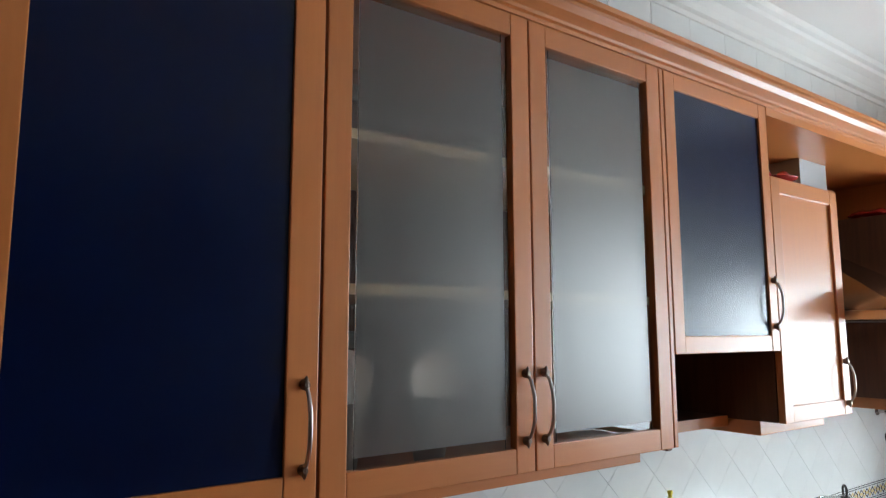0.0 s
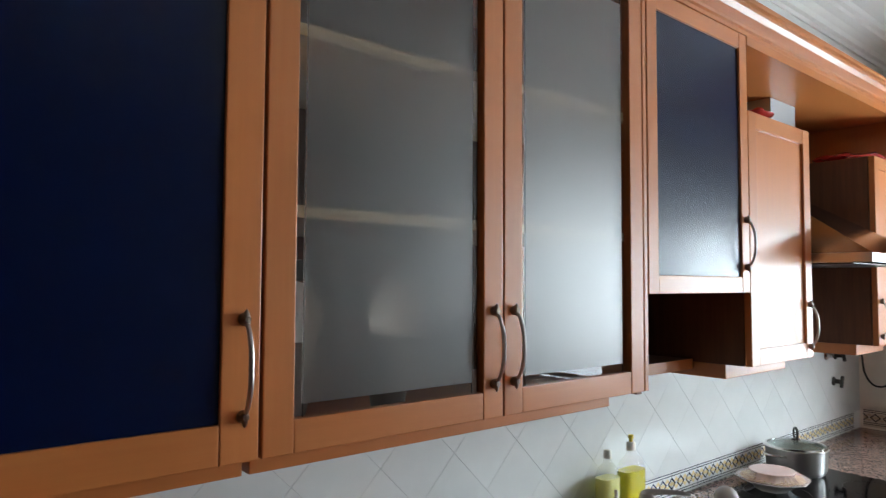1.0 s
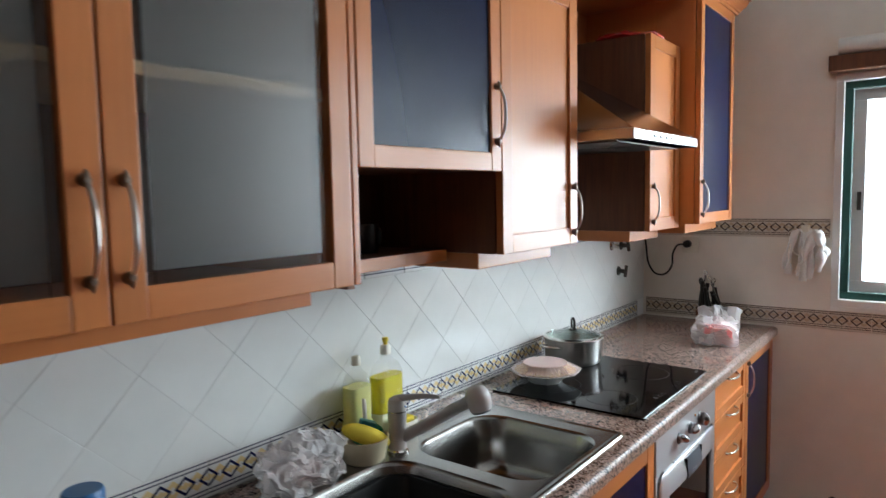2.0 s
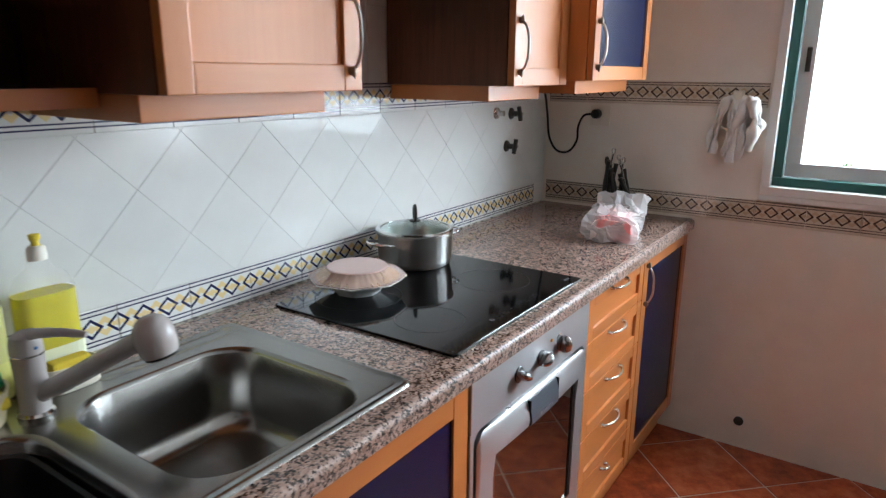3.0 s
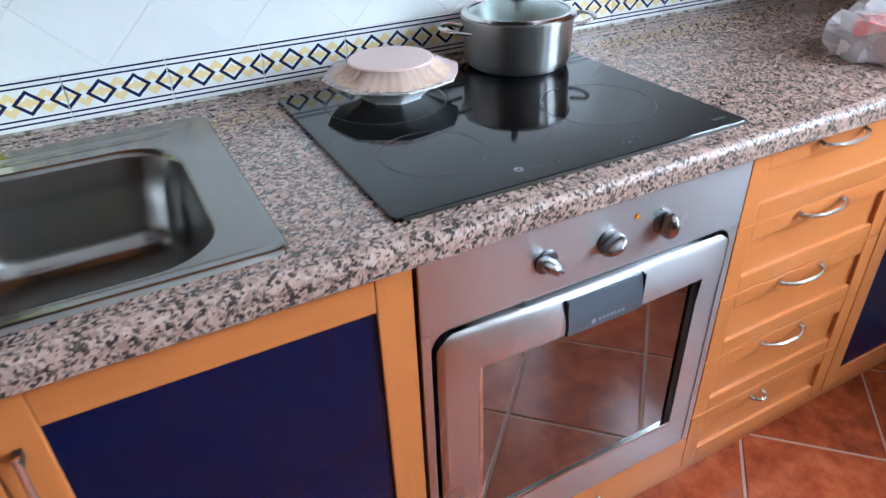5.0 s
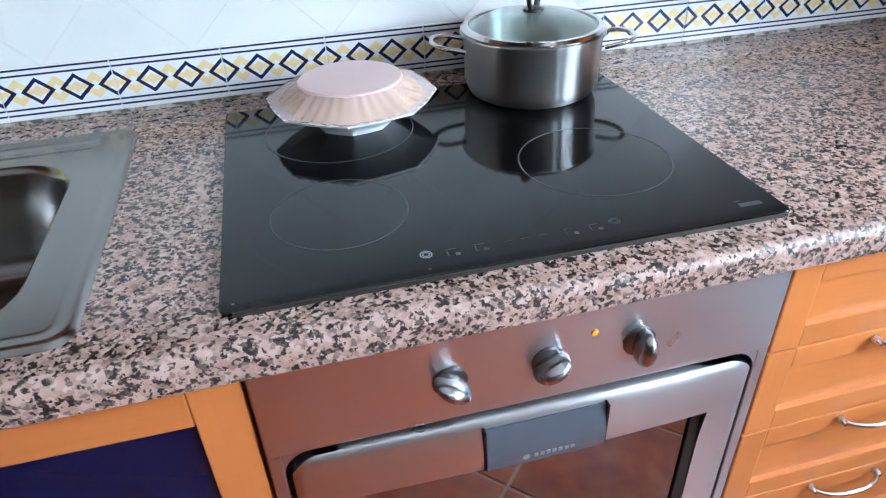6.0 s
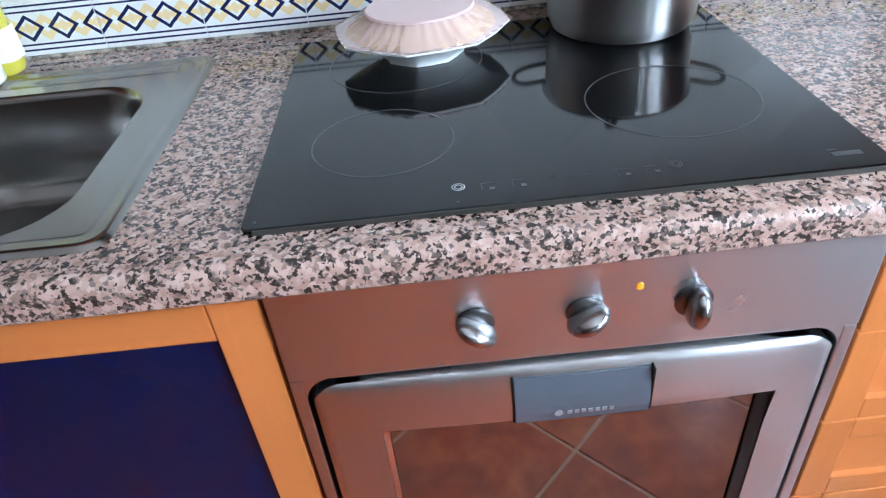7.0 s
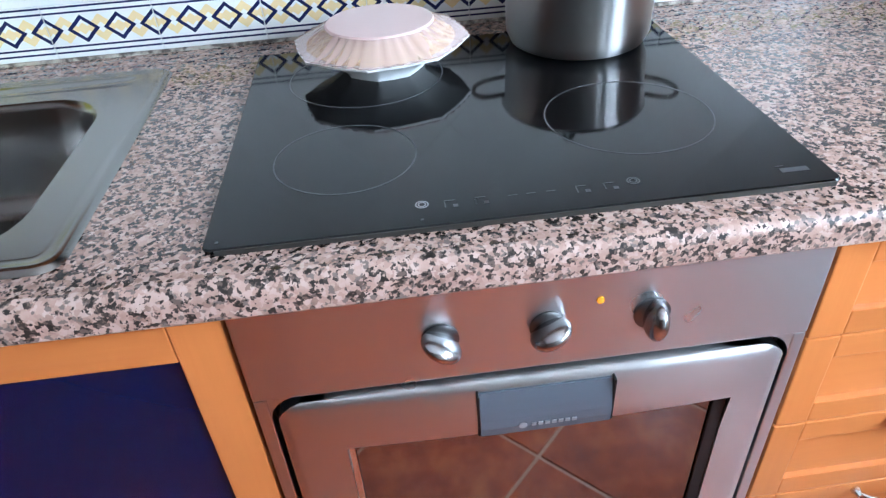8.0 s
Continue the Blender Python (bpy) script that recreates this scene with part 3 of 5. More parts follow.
for k in range(4):
    part("button", box(0.10 + 0.05 * k, 0.125 + 0.05 * k, HY - 0.0025, HY - 0.0003, HZ + 0.010, HZ + 0.018), GREYBADGE, hood)

# ---- worktop and base units ----
ZT, YW = 0.88, -0.636
SX0, SX1, SY0, SY1 = -1.02, -0.135, -0.588, -0.088


def worktop(name, x0, x1):
    """A slab with the cut-out for the sink, and its rounded front edge."""
    arc = [(YW + 0.016 - 0.016 * math.sin(radians(10 * k)), ZT - 0.016 + 0.016 * math.cos(radians(10 * k))) for k in range(10)]
    ye = YW + 0.0165
    top = thing(name, (0, 0, 0), "speckled pink and black granite worktop", "worktop", "worktop slabs")
    edge = prism([(ye, ZT)] + arc + [(YW, ZT - 0.036), (YW + 0.004, ZT - 0.04), (ye, ZT - 0.04)], x0, x1)
    part("front_edge", edge, GRANITE_EDGE, top, "rounded honed granite edge", True)

    def strip(ya, yb, xa, xb):
        return prism([(yb, ZT), (ya, ZT), (ya, ZT - 0.04), (yb, ZT - 0.04)], xa, xb)

    hx0, hx1 = max(x0, SX0 + 0.012), min(x1, SX1 - 0.012)
    b = bmesh.new()
    if x0 < hx0:
        join(b, strip(ye, -0.0005, x0, hx0))
    if hx1 < x1:
        join(b, strip(ye, -0.0005, hx1, x1))
    join(b, strip(ye, SY0 + 0.012, hx0, hx1))
    join(b, strip(SY1 - 0.012, -0.0005, hx0, hx1))
    bmesh.ops.remove_doubles(b, verts=b.verts[:], dist=1e-5)
    part("slab", b, GRANITE, top)
    return top


worktop("worktop", -2.35, -0.561)
worktop("worktop", -0.559, XR - 0.0005)


SEAL = mat("stained_sealant", (0.30, 0.25, 0.20), 0.6)
link(SEAL, ramp(SEAL, noise_of(SEAL, coords(SEAL), 55, 4.0), [(0.40, (0.07, 0.055, 0.045)), (0.58, (0.42, 0.37, 0.31))]), bsdf(SEAL).inputs["Base Color"])
seal_b = tube([(-2.3 + 0.05 * k, -0.0028, ZT + 0.0008 + 0.0012 * noise.noise(Vector((k * 0.7, 3, 0)))) for k in range(78)], 0.0042, 8)
tagged(part("sealant_bead", seal_b, SEAL, None, "", True), "stained sealant bead between worktop and tiles", "sealant", kind="structure")


def bowl_faces(b, loops):
    for p, q in zip(loops, loops[1:]):
        n = len(p)
        for k in range(n):
            b.faces.new((p[k], p[(k + 1) % n], q[(k + 1) % n], q[k]))


def sink_bowl(b, x0, x1, y0, y1, r, depth, zt, bottom_r=None):
    loops = []
    steps = [(0.0, 0.0), (0.004, -0.003), (0.008, -0.010), (0.016, -depth * 0.55), (0.024, -depth + 0.035), (0.034, -depth + 0.012), (0.055, -depth + 0.001), (0.10, -depth - 0.003)]
    if depth < 0.02:
        steps = [(0, 0), (0.002, -0.4 * depth), (0.005, -depth)]
    for inset, dz in steps:
        loops.append([b.verts.new((x, y, zt + dz)) for x, y in rounded(x0 + inset, x1 - inset, y0 + inset, y1 - inset, max(0.004, r - inset * 0.35))])
    bowl_faces(b, loops)
    b.faces.new(loops[-1])
    return loops[0]


sink = thing("kitchen_sink", (0, 0, 0), "double stainless steel sink set in the granite worktop", "sink")
sb = bmesh.new()
zs = ZT + 0.005
rim = [[sb.verts.new((x, y, z)) for x, y in rounded(SX0 + d, SX1 - d, SY0 + d, SY1 - d, 0.024 - d * 0.5, 5)] for d, z in ((0.0, ZT + 0.0006), (0.003, zs), (0.006, zs + 0.0014), (0.011, zs + 0.0014), (0.018, zs - 0.0006), (0.024, zs))]
outer = rim[-1]
bowl_faces(sb, rim)
holes = [sink_bowl(sb, -0.552, -0.200, -0.560, -0.178, 0.085, 0.155, zs), sink_bowl(sb, -0.985, -0.600, -0.560, -0.178, 0.085, 0.155, zs),
         sink_bowl(sb, -0.455, -0.182, -0.152, -0.112, 0.016, 0.0025, zs)]
edges = []
for loop in [outer] + holes:
    for k in range(len(loop)):
        edges.append(sb.edges.get((loop[k], loop[(k + 1) % len(loop)])))
bmesh.ops.triangle_fill(sb, edges=edges, use_beauty=True, use_dissolve=False, normal=(0, 0, 1))
bmesh.ops.recalc_face_normals(sb, faces=sb.faces[:])
deck = part("sink_body", sb, SINK, sink, "", True)
dm = deck.data
flat = {p.index for p in dm.polygons if p.normal.z > 0.9995 and abs(p.center.z - zs) < 1e-4}
sides = {}
for p in dm.polygons:
    for k in p.edge_keys:
        sides.setdefault(k, []).append(p.index in flat)
for e in dm.edges:
    e.use_edge_sharp = len(set(sides[e.key])) > 1
for x in (-0.39, -0.79):
    part("drain", lathe([(0, 0.002), (0.018, 0.003), (0.032, 0.004), (0.04, 0.001), (0.04, 0.0), (0, 0.0)], 28), POLISH, sink, "round steel drain", True).location = (x, -0.37, zs - 0.1578)

tap = thing("mixer_tap", (-0.575, -0.172, zs), "grey mixer tap with a pull-out spray head", "tap")
part("base_ring", lathe([(0, 0), (0.027, 0), (0.027, 0.006), (0.023, 0.010), (0, 0.010)], 28), POLISH, tap, "chrome base ring", True)
part("tap_body", lathe([(0, 0.010), (0.0225, 0.010), (0.0225, 0.06), (0.0235, 0.104), (0, 0.104)], 28), TAPGREY, tap, "", True)
part("collar", lathe([(0, 0.104), (0.0242, 0.104), (0.0246, 0.1055), (0.0242, 0.107), (0, 0.107)], 28), POLISH, tap, "thin chrome collar", True)
cap = part("cap", lathe([(0, 0.107), (0.0238, 0.107), (0.0236, 0.122), (0.020, 0.134), (0.011, 0.140), (0, 0.141)], 28), TAPGREY, tap, "domed grey cap", True)
part("temperature_mark", moved(lathe([(0, 0), (0.003, 0), (0.0022, 0.0014), (0, 0.0018)], 12), pose(0.004, -0.0236, 0.118, 90, 0, 8)), BLUEP, cap, "small dark mark", True)
part("lever", tube(curve_pts([(-0.004, 0.006, 0.132), (0.006, -0.022, 0.140), (0.024, -0.064, 0.146), (0.042, -0.104, 0.146)], 4), [0.012, 0.012, 0.011, 0.011, 0.010, 0.009, 0.009, 0.008, 0.008, 0.007, 0.007, 0.006, 0.005], 10, 0.6), TAPGREY, tap, "", True)
spout = part("spout", tube(curve_pts([(0.004, -0.008, 0.036), (0.036, -0.056, 0.066), (0.072, -0.112, 0.104), (0.100, -0.156, 0.132)], 5), 0.0155, 14), TAPGREY, tap, "", True)
hd = lathe([(0, 0.033), (0.012, 0.0315), (0.022, 0.025), (0.029, 0.014), (0.0315, 0.0), (0.0305, -0.016), (0.027, -0.030), (0, -0.030)], 32)
head = part("spray_head", moved(hd, pose(0.109, -0.170, 0.138, -12, -8, 0)), TAPGREY, tap, "rounded grey spray head", True)
nz = lathe([(0, 0), (0.0255, 0), (0.0245, -0.004), (0, -0.004)], 24)
part("nozzle", moved(nz, pose(0.109, -0.170, 0.138, -12, -8, 0) @ pose(0, 0, -0.0305)), RUBBER, head, "dark nozzle ring")

YD, PZ = -0.617, 0.105


def base_carcass(parent, x0, x1, z1=0.8395):
    carcass(parent, x0, x1, PZ, z1, YD + FR + 0.002, -0.03)


for n, (x0, x1) in enumerate(((-1.918, -0.962), (-0.958, -0.002))):
    c = thing("base_cabinet", (0, 0, 0), "cherry wood base cabinet with two navy blue doors", "cabinet", "base cabinets")
    # no top board: the sink hangs inside
    for a, b in ((x0, x0 + 0.018), (x1 - 0.018, x1)):
        part("side_panel", box(a, b, YD + FR + 0.002, -0.03, PZ, 0.8395), WOOD_V, c)
    part("board", box(x0 + 0.018, x1 - 0.018, YD + FR + 0.003, -0.03, PZ, PZ + 0.018), WOOD_H, c)
    mid = (x0 + x1) / 2
    d1 = framed_door("door", c, x0 + 0.001, mid - 0.0015, PZ + 0.002, 0.836, YD, 0.050, NAVY, label="navy blue laminate door panel", rail=0.056)
    bar_handle(d1, mid - 0.032, YD, 0.69, 0.15)
    d2 = framed_door("door", c, mid + 0.0015, x1 - 0.001, PZ + 0.002, 0.836, YD, 0.050, NAVY, label="navy blue laminate door panel", rail=0.056)
    bar_handle(d2, mid + 0.026, YD, 0.69, 0.15)

# oven with a drawer below
oven = thing("built_in_oven", (0, 0, 0), "stainless steel built-in oven with three knobs", "oven")
OX0, OX1, OZ0, OZ1, OZM, YO = 0.002, 0.591, 0.205, 0.8385, 0.727, -0.621
part("housing", box(OX0 + 0.008, OX1 - 0.008, YO + 0.022, -0.05, OZ0 + 0.004, OZ1 - 0.004), RUBBER, oven, "dark oven housing")
part("control_panel", box(OX0, OX1, YO, YO + 0.0215, OZM - 0.0105, OZ1, 0.003), STEEL, oven, "brushed steel control panel")
for a, b in ((OX0, OX0 + 0.0145), (OX1 - 0.0145, OX1)):
    part("side_trim", box(a, b, YO + 0.001, YO + 0.0215, OZ0, OZM - 0.011, 0.002), STEEL, oven)
for side in (-1, 1):
    # rounded inner corner of the door recess
    xg, zg, rg = (OX0 + 0.0143 if side < 0 else OX1 - 0.0143), OZM - 0.0103, 0.032
    arc = [(xg - side * (rg - rg * math.sin(radians(9 * k))), zg - rg + rg * math.cos(radians(9 * k))) for k in range(11)]
    cb = bmesh.new()
    fronts = [[cb.verts.new((x, y, z)) for x, z in [(xg, zg)] + arc] for y in (YO + 0.0015, YO + 0.021)]
    bowl_faces(cb, fronts)
    cb.faces.new(fronts[0])
    cb.faces.new(fronts[1][::-1])
    bmesh.ops.recalc_face_normals(cb, faces=cb.faces[:])
    part("corner_trim", cb, STEEL, oven)


def bowed_door_frame():
    """A steel door with a bulging upper edge and a window opening."""
    b = bmesh.new()
    x0, x1, z0, z1 = OX0 + 0.021, OX1 - 0.021, OZ0 + 0.004, OZM - 0.018
    wx0, wx1, wz0, wz1 = x0 + 0.064, x1 - 0.052, 0.290, 0.638
    xs = [x0, x0 + 0.006, x0 + 0.012] + [x0 + 0.012 + (wx0 - x0 - 0.012) * k / 4 for k in range(1, 5)] + [wx0 + (wx1 - wx0) * k / 8 for k in range(1, 9)] + [wx1 + (x1 - 0.012 - wx1) * k / 4 for k in range(1, 5)] + [x1 - 0.006, x1]
    zz = [z0, z0 + 0.006, z0 + 0.04, wz0] + [wz0 + (wz1 - wz0) * k / 6 for k in range(1, 7)] + [wz1 + (z1 - wz1) * k / 8 for k in range(1, 8)] + [z1 - 0.002, z1]

    def depth(x, z):
        e = min(x - x0, x1 - x, z - z0, z1 - z)
        d = 0.004 * (1 - max(0, 1 - e / 0.006) ** 2)
        u = max(0.0, (z - wz1 + 0.01) / (z1 - wz1 + 0.01))
        across = math.sin(math.pi * max(0.0, min(1.0, (x - x0) / (x1 - x0))))
        return YO - 0.001 - d - 0.012 * across ** 0.6 * math.sin(math.pi * min(1, u) ** 0.6)

    g = {}
    for i, x in enumerate(xs):
        for j, z in enumerate(zz):
            rc = 0.026
            e = max(0.0, z - (z1 - rc))
            cut = rc - math.sqrt(max(0.0, rc * rc - e * e))
            xc = min(max(x, x0 + cut), x1 - cut)
            g[i, j] = b.verts.new((xc, depth(xc, z), z))
    for i in range(len(xs) - 1):
        for j in range(len(zz) - 1):
            cx, cz = (xs[i] + xs[i + 1]) / 2, (zz[j] + zz[j + 1]) / 2
            if wx0 < cx < wx1 and wz0 < cz < wz1:
                continue
            b.faces.new((g[i, j], g[i + 1, j], g[i + 1, j + 1], g[i, j + 1]))
    bmesh.ops.recalc_face_normals(b, faces=b.faces[:])
    if sum(f.normal.y for f in b.faces) > 0:
        bmesh.ops.reverse_faces(b, faces=b.faces[:])
    ext = bmesh.ops.extrude_face_region(b, geom=b.faces[:])
    for v in [v for v in ext["geom"] if isinstance(v, bmesh.types.BMVert)]:
        v.co.y = YO + 0.016
    bmesh.ops.recalc_face_normals(b, faces=b.faces[:])
    return b, (wx0, wx1, wz0, wz1), depth


fb, (wx0, wx1, wz0, wz1), odepth = bowed_door_frame()
odoor = part("oven_door", fb, STEEL, oven, "bowed brushed steel oven door", True)
part("glass", box(wx0 - 0.004, wx1 + 0.004, YO + 0.000, YO + 0.006, wz0 - 0.004, wz1 + 0.004), OVENGLASS, odoor, "dark oven window")
part("rack", box(wx0, wx1, YO - 0.0045, YO - 0.0005, wz0 + 0.001, wz0 + 0.006), POLISH, odoor, "bright lower edge of the window")
# one bevel: its lit left and shaded right are put into two materials
part("window_edge", box(wx0 + 0.0005, wx0 + 0.008, YO - 0.0045, YO - 0.0005, wz0 + 0.0065, wz1 - 0.001, 0.001), POLISH, odoor, "window bevel, polished for its bright left side")
part("window_edge", box(wx1 - 0.016, wx1 - 0.0005, YO - 0.0035, YO - 0.0005, wz0 + 0.0065, wz1 - 0.001, 0.001), RUBBER, odoor, "window bevel, blackened for its dark right side")
part("seal", box(OX0 + 0.013, OX1 - 0.013, YO + 0.008, YO + 0.0212, OZM - 0.0178, OZM - 0.009), RUBBER, odoor)
gb = bmesh.new()
gx0, gx1, gz0, gz1 = 0.233, 0.376, 0.638, 0.698
cols = [gx0 + (gx1 - gx0) * k / 8 for k in range(9)]
rowsz = [gz0 + (gz1 - gz0) * k / 5 for k in range(6)]
gv2 = {(i, j): gb.verts.new((x, odepth(x, max(z, 0.640)) - 0.003, z)) for i, x in enumerate(cols) for j, z in enumerate(rowsz)}
for i in range(8):
    for j in range(5):
        gb.faces.new((gv2[i, j], gv2[i + 1, j], gv2[i + 1, j + 1], gv2[i, j + 1]))
ge = bmesh.ops.extrude_face_region(gb, geom=gb.faces[:])
for v in [v for v in ge["geom"] if isinstance(v, bmesh.types.BMVert)]:
    v.co.y += 0.008
bmesh.ops.recalc_face_normals(gb, faces=gb.faces[:])
grip = part("grip", gb, GREYBADGE, odoor, "slate grey grip plate")
for a, b, c, d in ((gx0 - 0.003, gx0 - 0.0003, gz0, gz1 + 0.002), (gx1 + 0.0003, gx1 + 0.003, gz0, gz1 + 0.002)):
    part("grip_edge", box(a, b, odepth((a + b) / 2, (c + d) / 2) - 0.0022, YO, c, d, 0.0006, 1), RUBBER, grip, "dark edge of the grip")
yb = odepth(0.305, 0.648) - 0.0042
for k in range(7):
    part("logo_bar", box(0.288 + 0.0074 * k, 0.2928 + 0.0074 * k, yb - 0.0004, yb + 0.001, 0.6495, 0.6538, 0.0), PRINT_W, grip, "small pale maker's mark")
part("logo_mark", lathe([(0, 0), (0.0045, 0), (0.0045, 0.0006), (0, 0.0006)], 14), PRINT_W, grip).matrix_basis = pose(0.2785, yb + 0.0004, 0.6515, 90, 0, 0)

for x, turn in ((0.198, -58), (0.306, 62), (0.412, 5)):
    k = part("knob", moved(lathe([(0, 0), (0.0190, 0), (0.0190, 0.002), (0.016, 0.004), (0, 0.004)], 28), pose(x, YO - 0.0003, 0.774, 90, 0, 0)), KNOBBASE, oven, "satin steel control knob", True)
    gbm = bmesh.new()
    bmesh.ops.create_uvsphere(gbm, u_segments=20, v_segments=12, radius=1.0)
    moved(gbm, pose(x, YO - 0.012, 0.774, 0, turn, 0) @ Matrix.Diagonal((0.0112, 0.020, 0.0222, 1)))
    part("knob_grip", gbm, KNOB, k, "", True)
part("lamp", moved(lathe([(0, 0), (0.0042, 0), (0.0038, 0.002), (0, 0.0026)], 16), pose(0.357, YO - 0.0003, 0.800, 90, 0, 0)), AMBER, oven, "small amber lamp", True)

oc = thing("oven_cabinet", (0, 0, 0), "cherry wood drawer front under the oven", "cabinet", "base cabinets")
odr = part("drawer_front", box(0.001, 0.597, YD, YD + FR, PZ + 0.002, 0.2025, 0.002), WOOD_H, oc)
bow_handle(odr, 0.300, YD, 0.160, 0.125, True)
part("board", box(0.001, 0.597, YD + FR + 0.002, -0.05, PZ, PZ + 0.018), WOOD_H, oc)

dc = thing("drawer_unit", (0, 0, 0), "cherry wood unit of five panelled drawers", "cabinet", "base cabinets")
DXA, DXB = 0.597, 1.052
base_carcass(dc, DXA, DXB)
zz = [0.836, 0.700, 0.553, 0.402, 0.252, PZ + 0.002]
for k in range(5):
    a, b = zz[k + 1] + 0.0015, zz[k] - 0.0015
    d = framed_door("drawer_front", dc, DXA + 0.001, DXB - 0.001, a, b, YD, 0.040, WOOD_H, 0.009, field=True, rail=0.034)
    if k < 4:
        bow_handle(d, 0.812, YD, b - 0.012, 0.115, True)
    else:
        bow_handle(d, 0.790, YD, b - 0.02, 0.035, True, 0.02)

bc2 = thing("base_cabinet", (0, 0, 0), "cherry wood base cabinet with one navy blue door", "cabinet", "base cabinets")
base_carcass(bc2, 1.054, 1.565)
d = framed_door("door", bc2, 1.055, 1.564, PZ + 0.002, 0.836, YD, 0.046, NAVY, label="navy blue laminate door panel")
bow_handle(d, 1.080, YD, 0.745, 0.13)
tagged(part("plinth", box(-2.35, 1.568, YD + 0.045, YD + 0.061, 0.0005, PZ - 0.001), WOOD_H), "cherry wood plinth board under the base units", "plinth")

# hob
hob = thing("induction_hob", (0, 0, 0), "black glass induction hob in the granite worktop", "hob")
BX0, BX1, BY0, BY1 = -0.010, 0.600, -0.588, -0.082
hobz = ZT + 0.0065
hg = bmesh.new()
r0 = [hg.verts.new((x, y, ZT + 0.0008)) for x, y in rounded(BX0 + 0.001, BX1 - 0.001, BY0 + 0.001, BY1 - 0.001, 0.007, 4)]
r1 = [hg.verts.new((x, y, hobz - 0.0015)) for x, y in rounded(BX0, BX1, BY0, BY1, 0.008, 4)]
r2 = [hg.verts.new((x, y, hobz)) for x, y in rounded(BX0 + 0.0015, BX1 - 0.0015, BY0 + 0.0015, BY1 - 0.0015, 0.007, 4)]
bowl_faces(hg, [r0, r1, r2])
hg.faces.new(r2)
hg.faces.new(r0[::-1])
bmesh.ops.recalc_face_normals(hg, faces=hg.faces[:])
glass = part("glass_plate", hg, BLACK, hob)
part("front_trim", box(BX0 + 0.012, BX1 - 0.008, BY0 - 0.0022, BY0 - 0.0004, ZT + 0.0008, hobz - 0.001), IRON, hob, "thin dark front trim")


def zone(x, y, r):
    part("zone_ring", moved(lathe([(r - 0.0008, 0.0), (r + 0.0008, 0.0), (r + 0.0008, 0.0003), (r - 0.0008, 0.0003), (r - 0.0008, 0.0)], 72), pose(x, y, hobz + 0.0001)), PRINT, glass, "thin grey cooking zone ring")


for x, y, r in ((0.121, -0.437, 0.078), (0.150, -0.205, 0.105), (0.450, -0.405, 0.096)):
    zone(x, y, r)


def mark(x, y, w, h):
    part("touch_mark", box(x - w / 2, x + w / 2, y - h / 2, y + h / 2, hobz + 0.0001, hobz + 0.0004), PRINT, glass)


for x in (0.222, 0.252, 0.352, 0.380):
    mark(x, -0.549, 0.011, 0.0012)
    mark(x - 0.005, -0.556, 0.0012, 0.010)
    mark(x + 0.005, -0.559, 0.005, 0.005)
for x in (0.284, 0.302, 0.322):
    mark(x, -0.552, 0.009, 0.0012)
for x, y in ((0.195, -0.551), (0.405, -0.550)):
    for r in (0.006, 0.0035):
        part("touch_mark", moved(lathe([(r - 0.0006, 0), (r + 0.0006, 0), (r + 0.0006, 0.0003), (r - 0.0006, 0.0003), (r - 0.0006, 0)], 24), pose(x, y, hobz + 0.0001)), PRINT_W if x < 0.3 else PRINT, glass)
part("logo_mark", box(0.550, 0.578, -0.566, -0.558, hobz + 0.0001, hobz + 0.0004), PRINT, glass, "pale maker's mark")
mark(0.553, -0.5535, 0.008, 0.0015)
for x in (0.003, 0.193):
    mark(x, -0.577, 0.003, 0.003)

# ---- things on the worktop ----
pot = thing("cooking_pot", (0.464, -0.140, hobz + 0.0004), "polished steel pot with a glass lid", "pot")
pot.rotation_euler = (0, 0, radians(-14))
part("pot_body", lathe([(0, 0.0), (0.090, 0.0), (0.097, 0.004), (0.104, 0.02), (0.106, 0.085), (0.111, 0.092), (0.111, 0.095), (0.106, 0.094), (0.102, 0.08), (0.098, 0.015), (0, 0.010)], 64), BRUSHED, pot, "", True)
lid = part("lid", lathe([(0, 0.122), (0.03, 0.120), (0.07, 0.112), (0.098, 0.100), (0.098, 0.098), (0.07, 0.109), (0.03, 0.117), (0, 0.119)], 56), CLEAR, pot, "domed glass lid", True)
part("lid_rim", lathe([(0.097, 0.0955), (0.107, 0.0955), (0.109, 0.0985), (0.105, 0.103), (0.0985, 0.103), (0.097, 0.0955)], 56), POLISH, lid, "steel lid rim", True)
part("lid_knob", lathe([(0, 0.119), (0.016, 0.119), (0.015, 0.124), (0.006, 0.127), (0, 0.127)], 24), IRON, lid, "dark knob base", True)
loop_b = tube(curve_pts([(-0.011, 0, 0.124), (-0.017, 0, 0.140), (-0.014, 0, 0.157), (0, 0, 0.164), (0.014, 0, 0.157), (0.017, 0, 0.140), (0.011, 0, 0.124)], 5), 0.0048, 10, 0.8)
part("knob_loop", moved(loop_b, pose(0, 0, 0, 0, 0, 59)), IRON, lid, "dark loop knob", True)
for s in (-1, 1):
    part("handle", tube(curve_pts([(s * 0.104, -0.036, 0.072), (s * 0.135, -0.034, 0.078), (s * 0.152, -0.018, 0.080), (s * 0.155, 0.0, 0.080), (s * 0.152, 0.018, 0.080), (s * 0.135, 0.034, 0.078), (s * 0.104, 0.036, 0.072)], 5), 0.0038, 10), POLISH, pot, "bent steel rod handle", True)


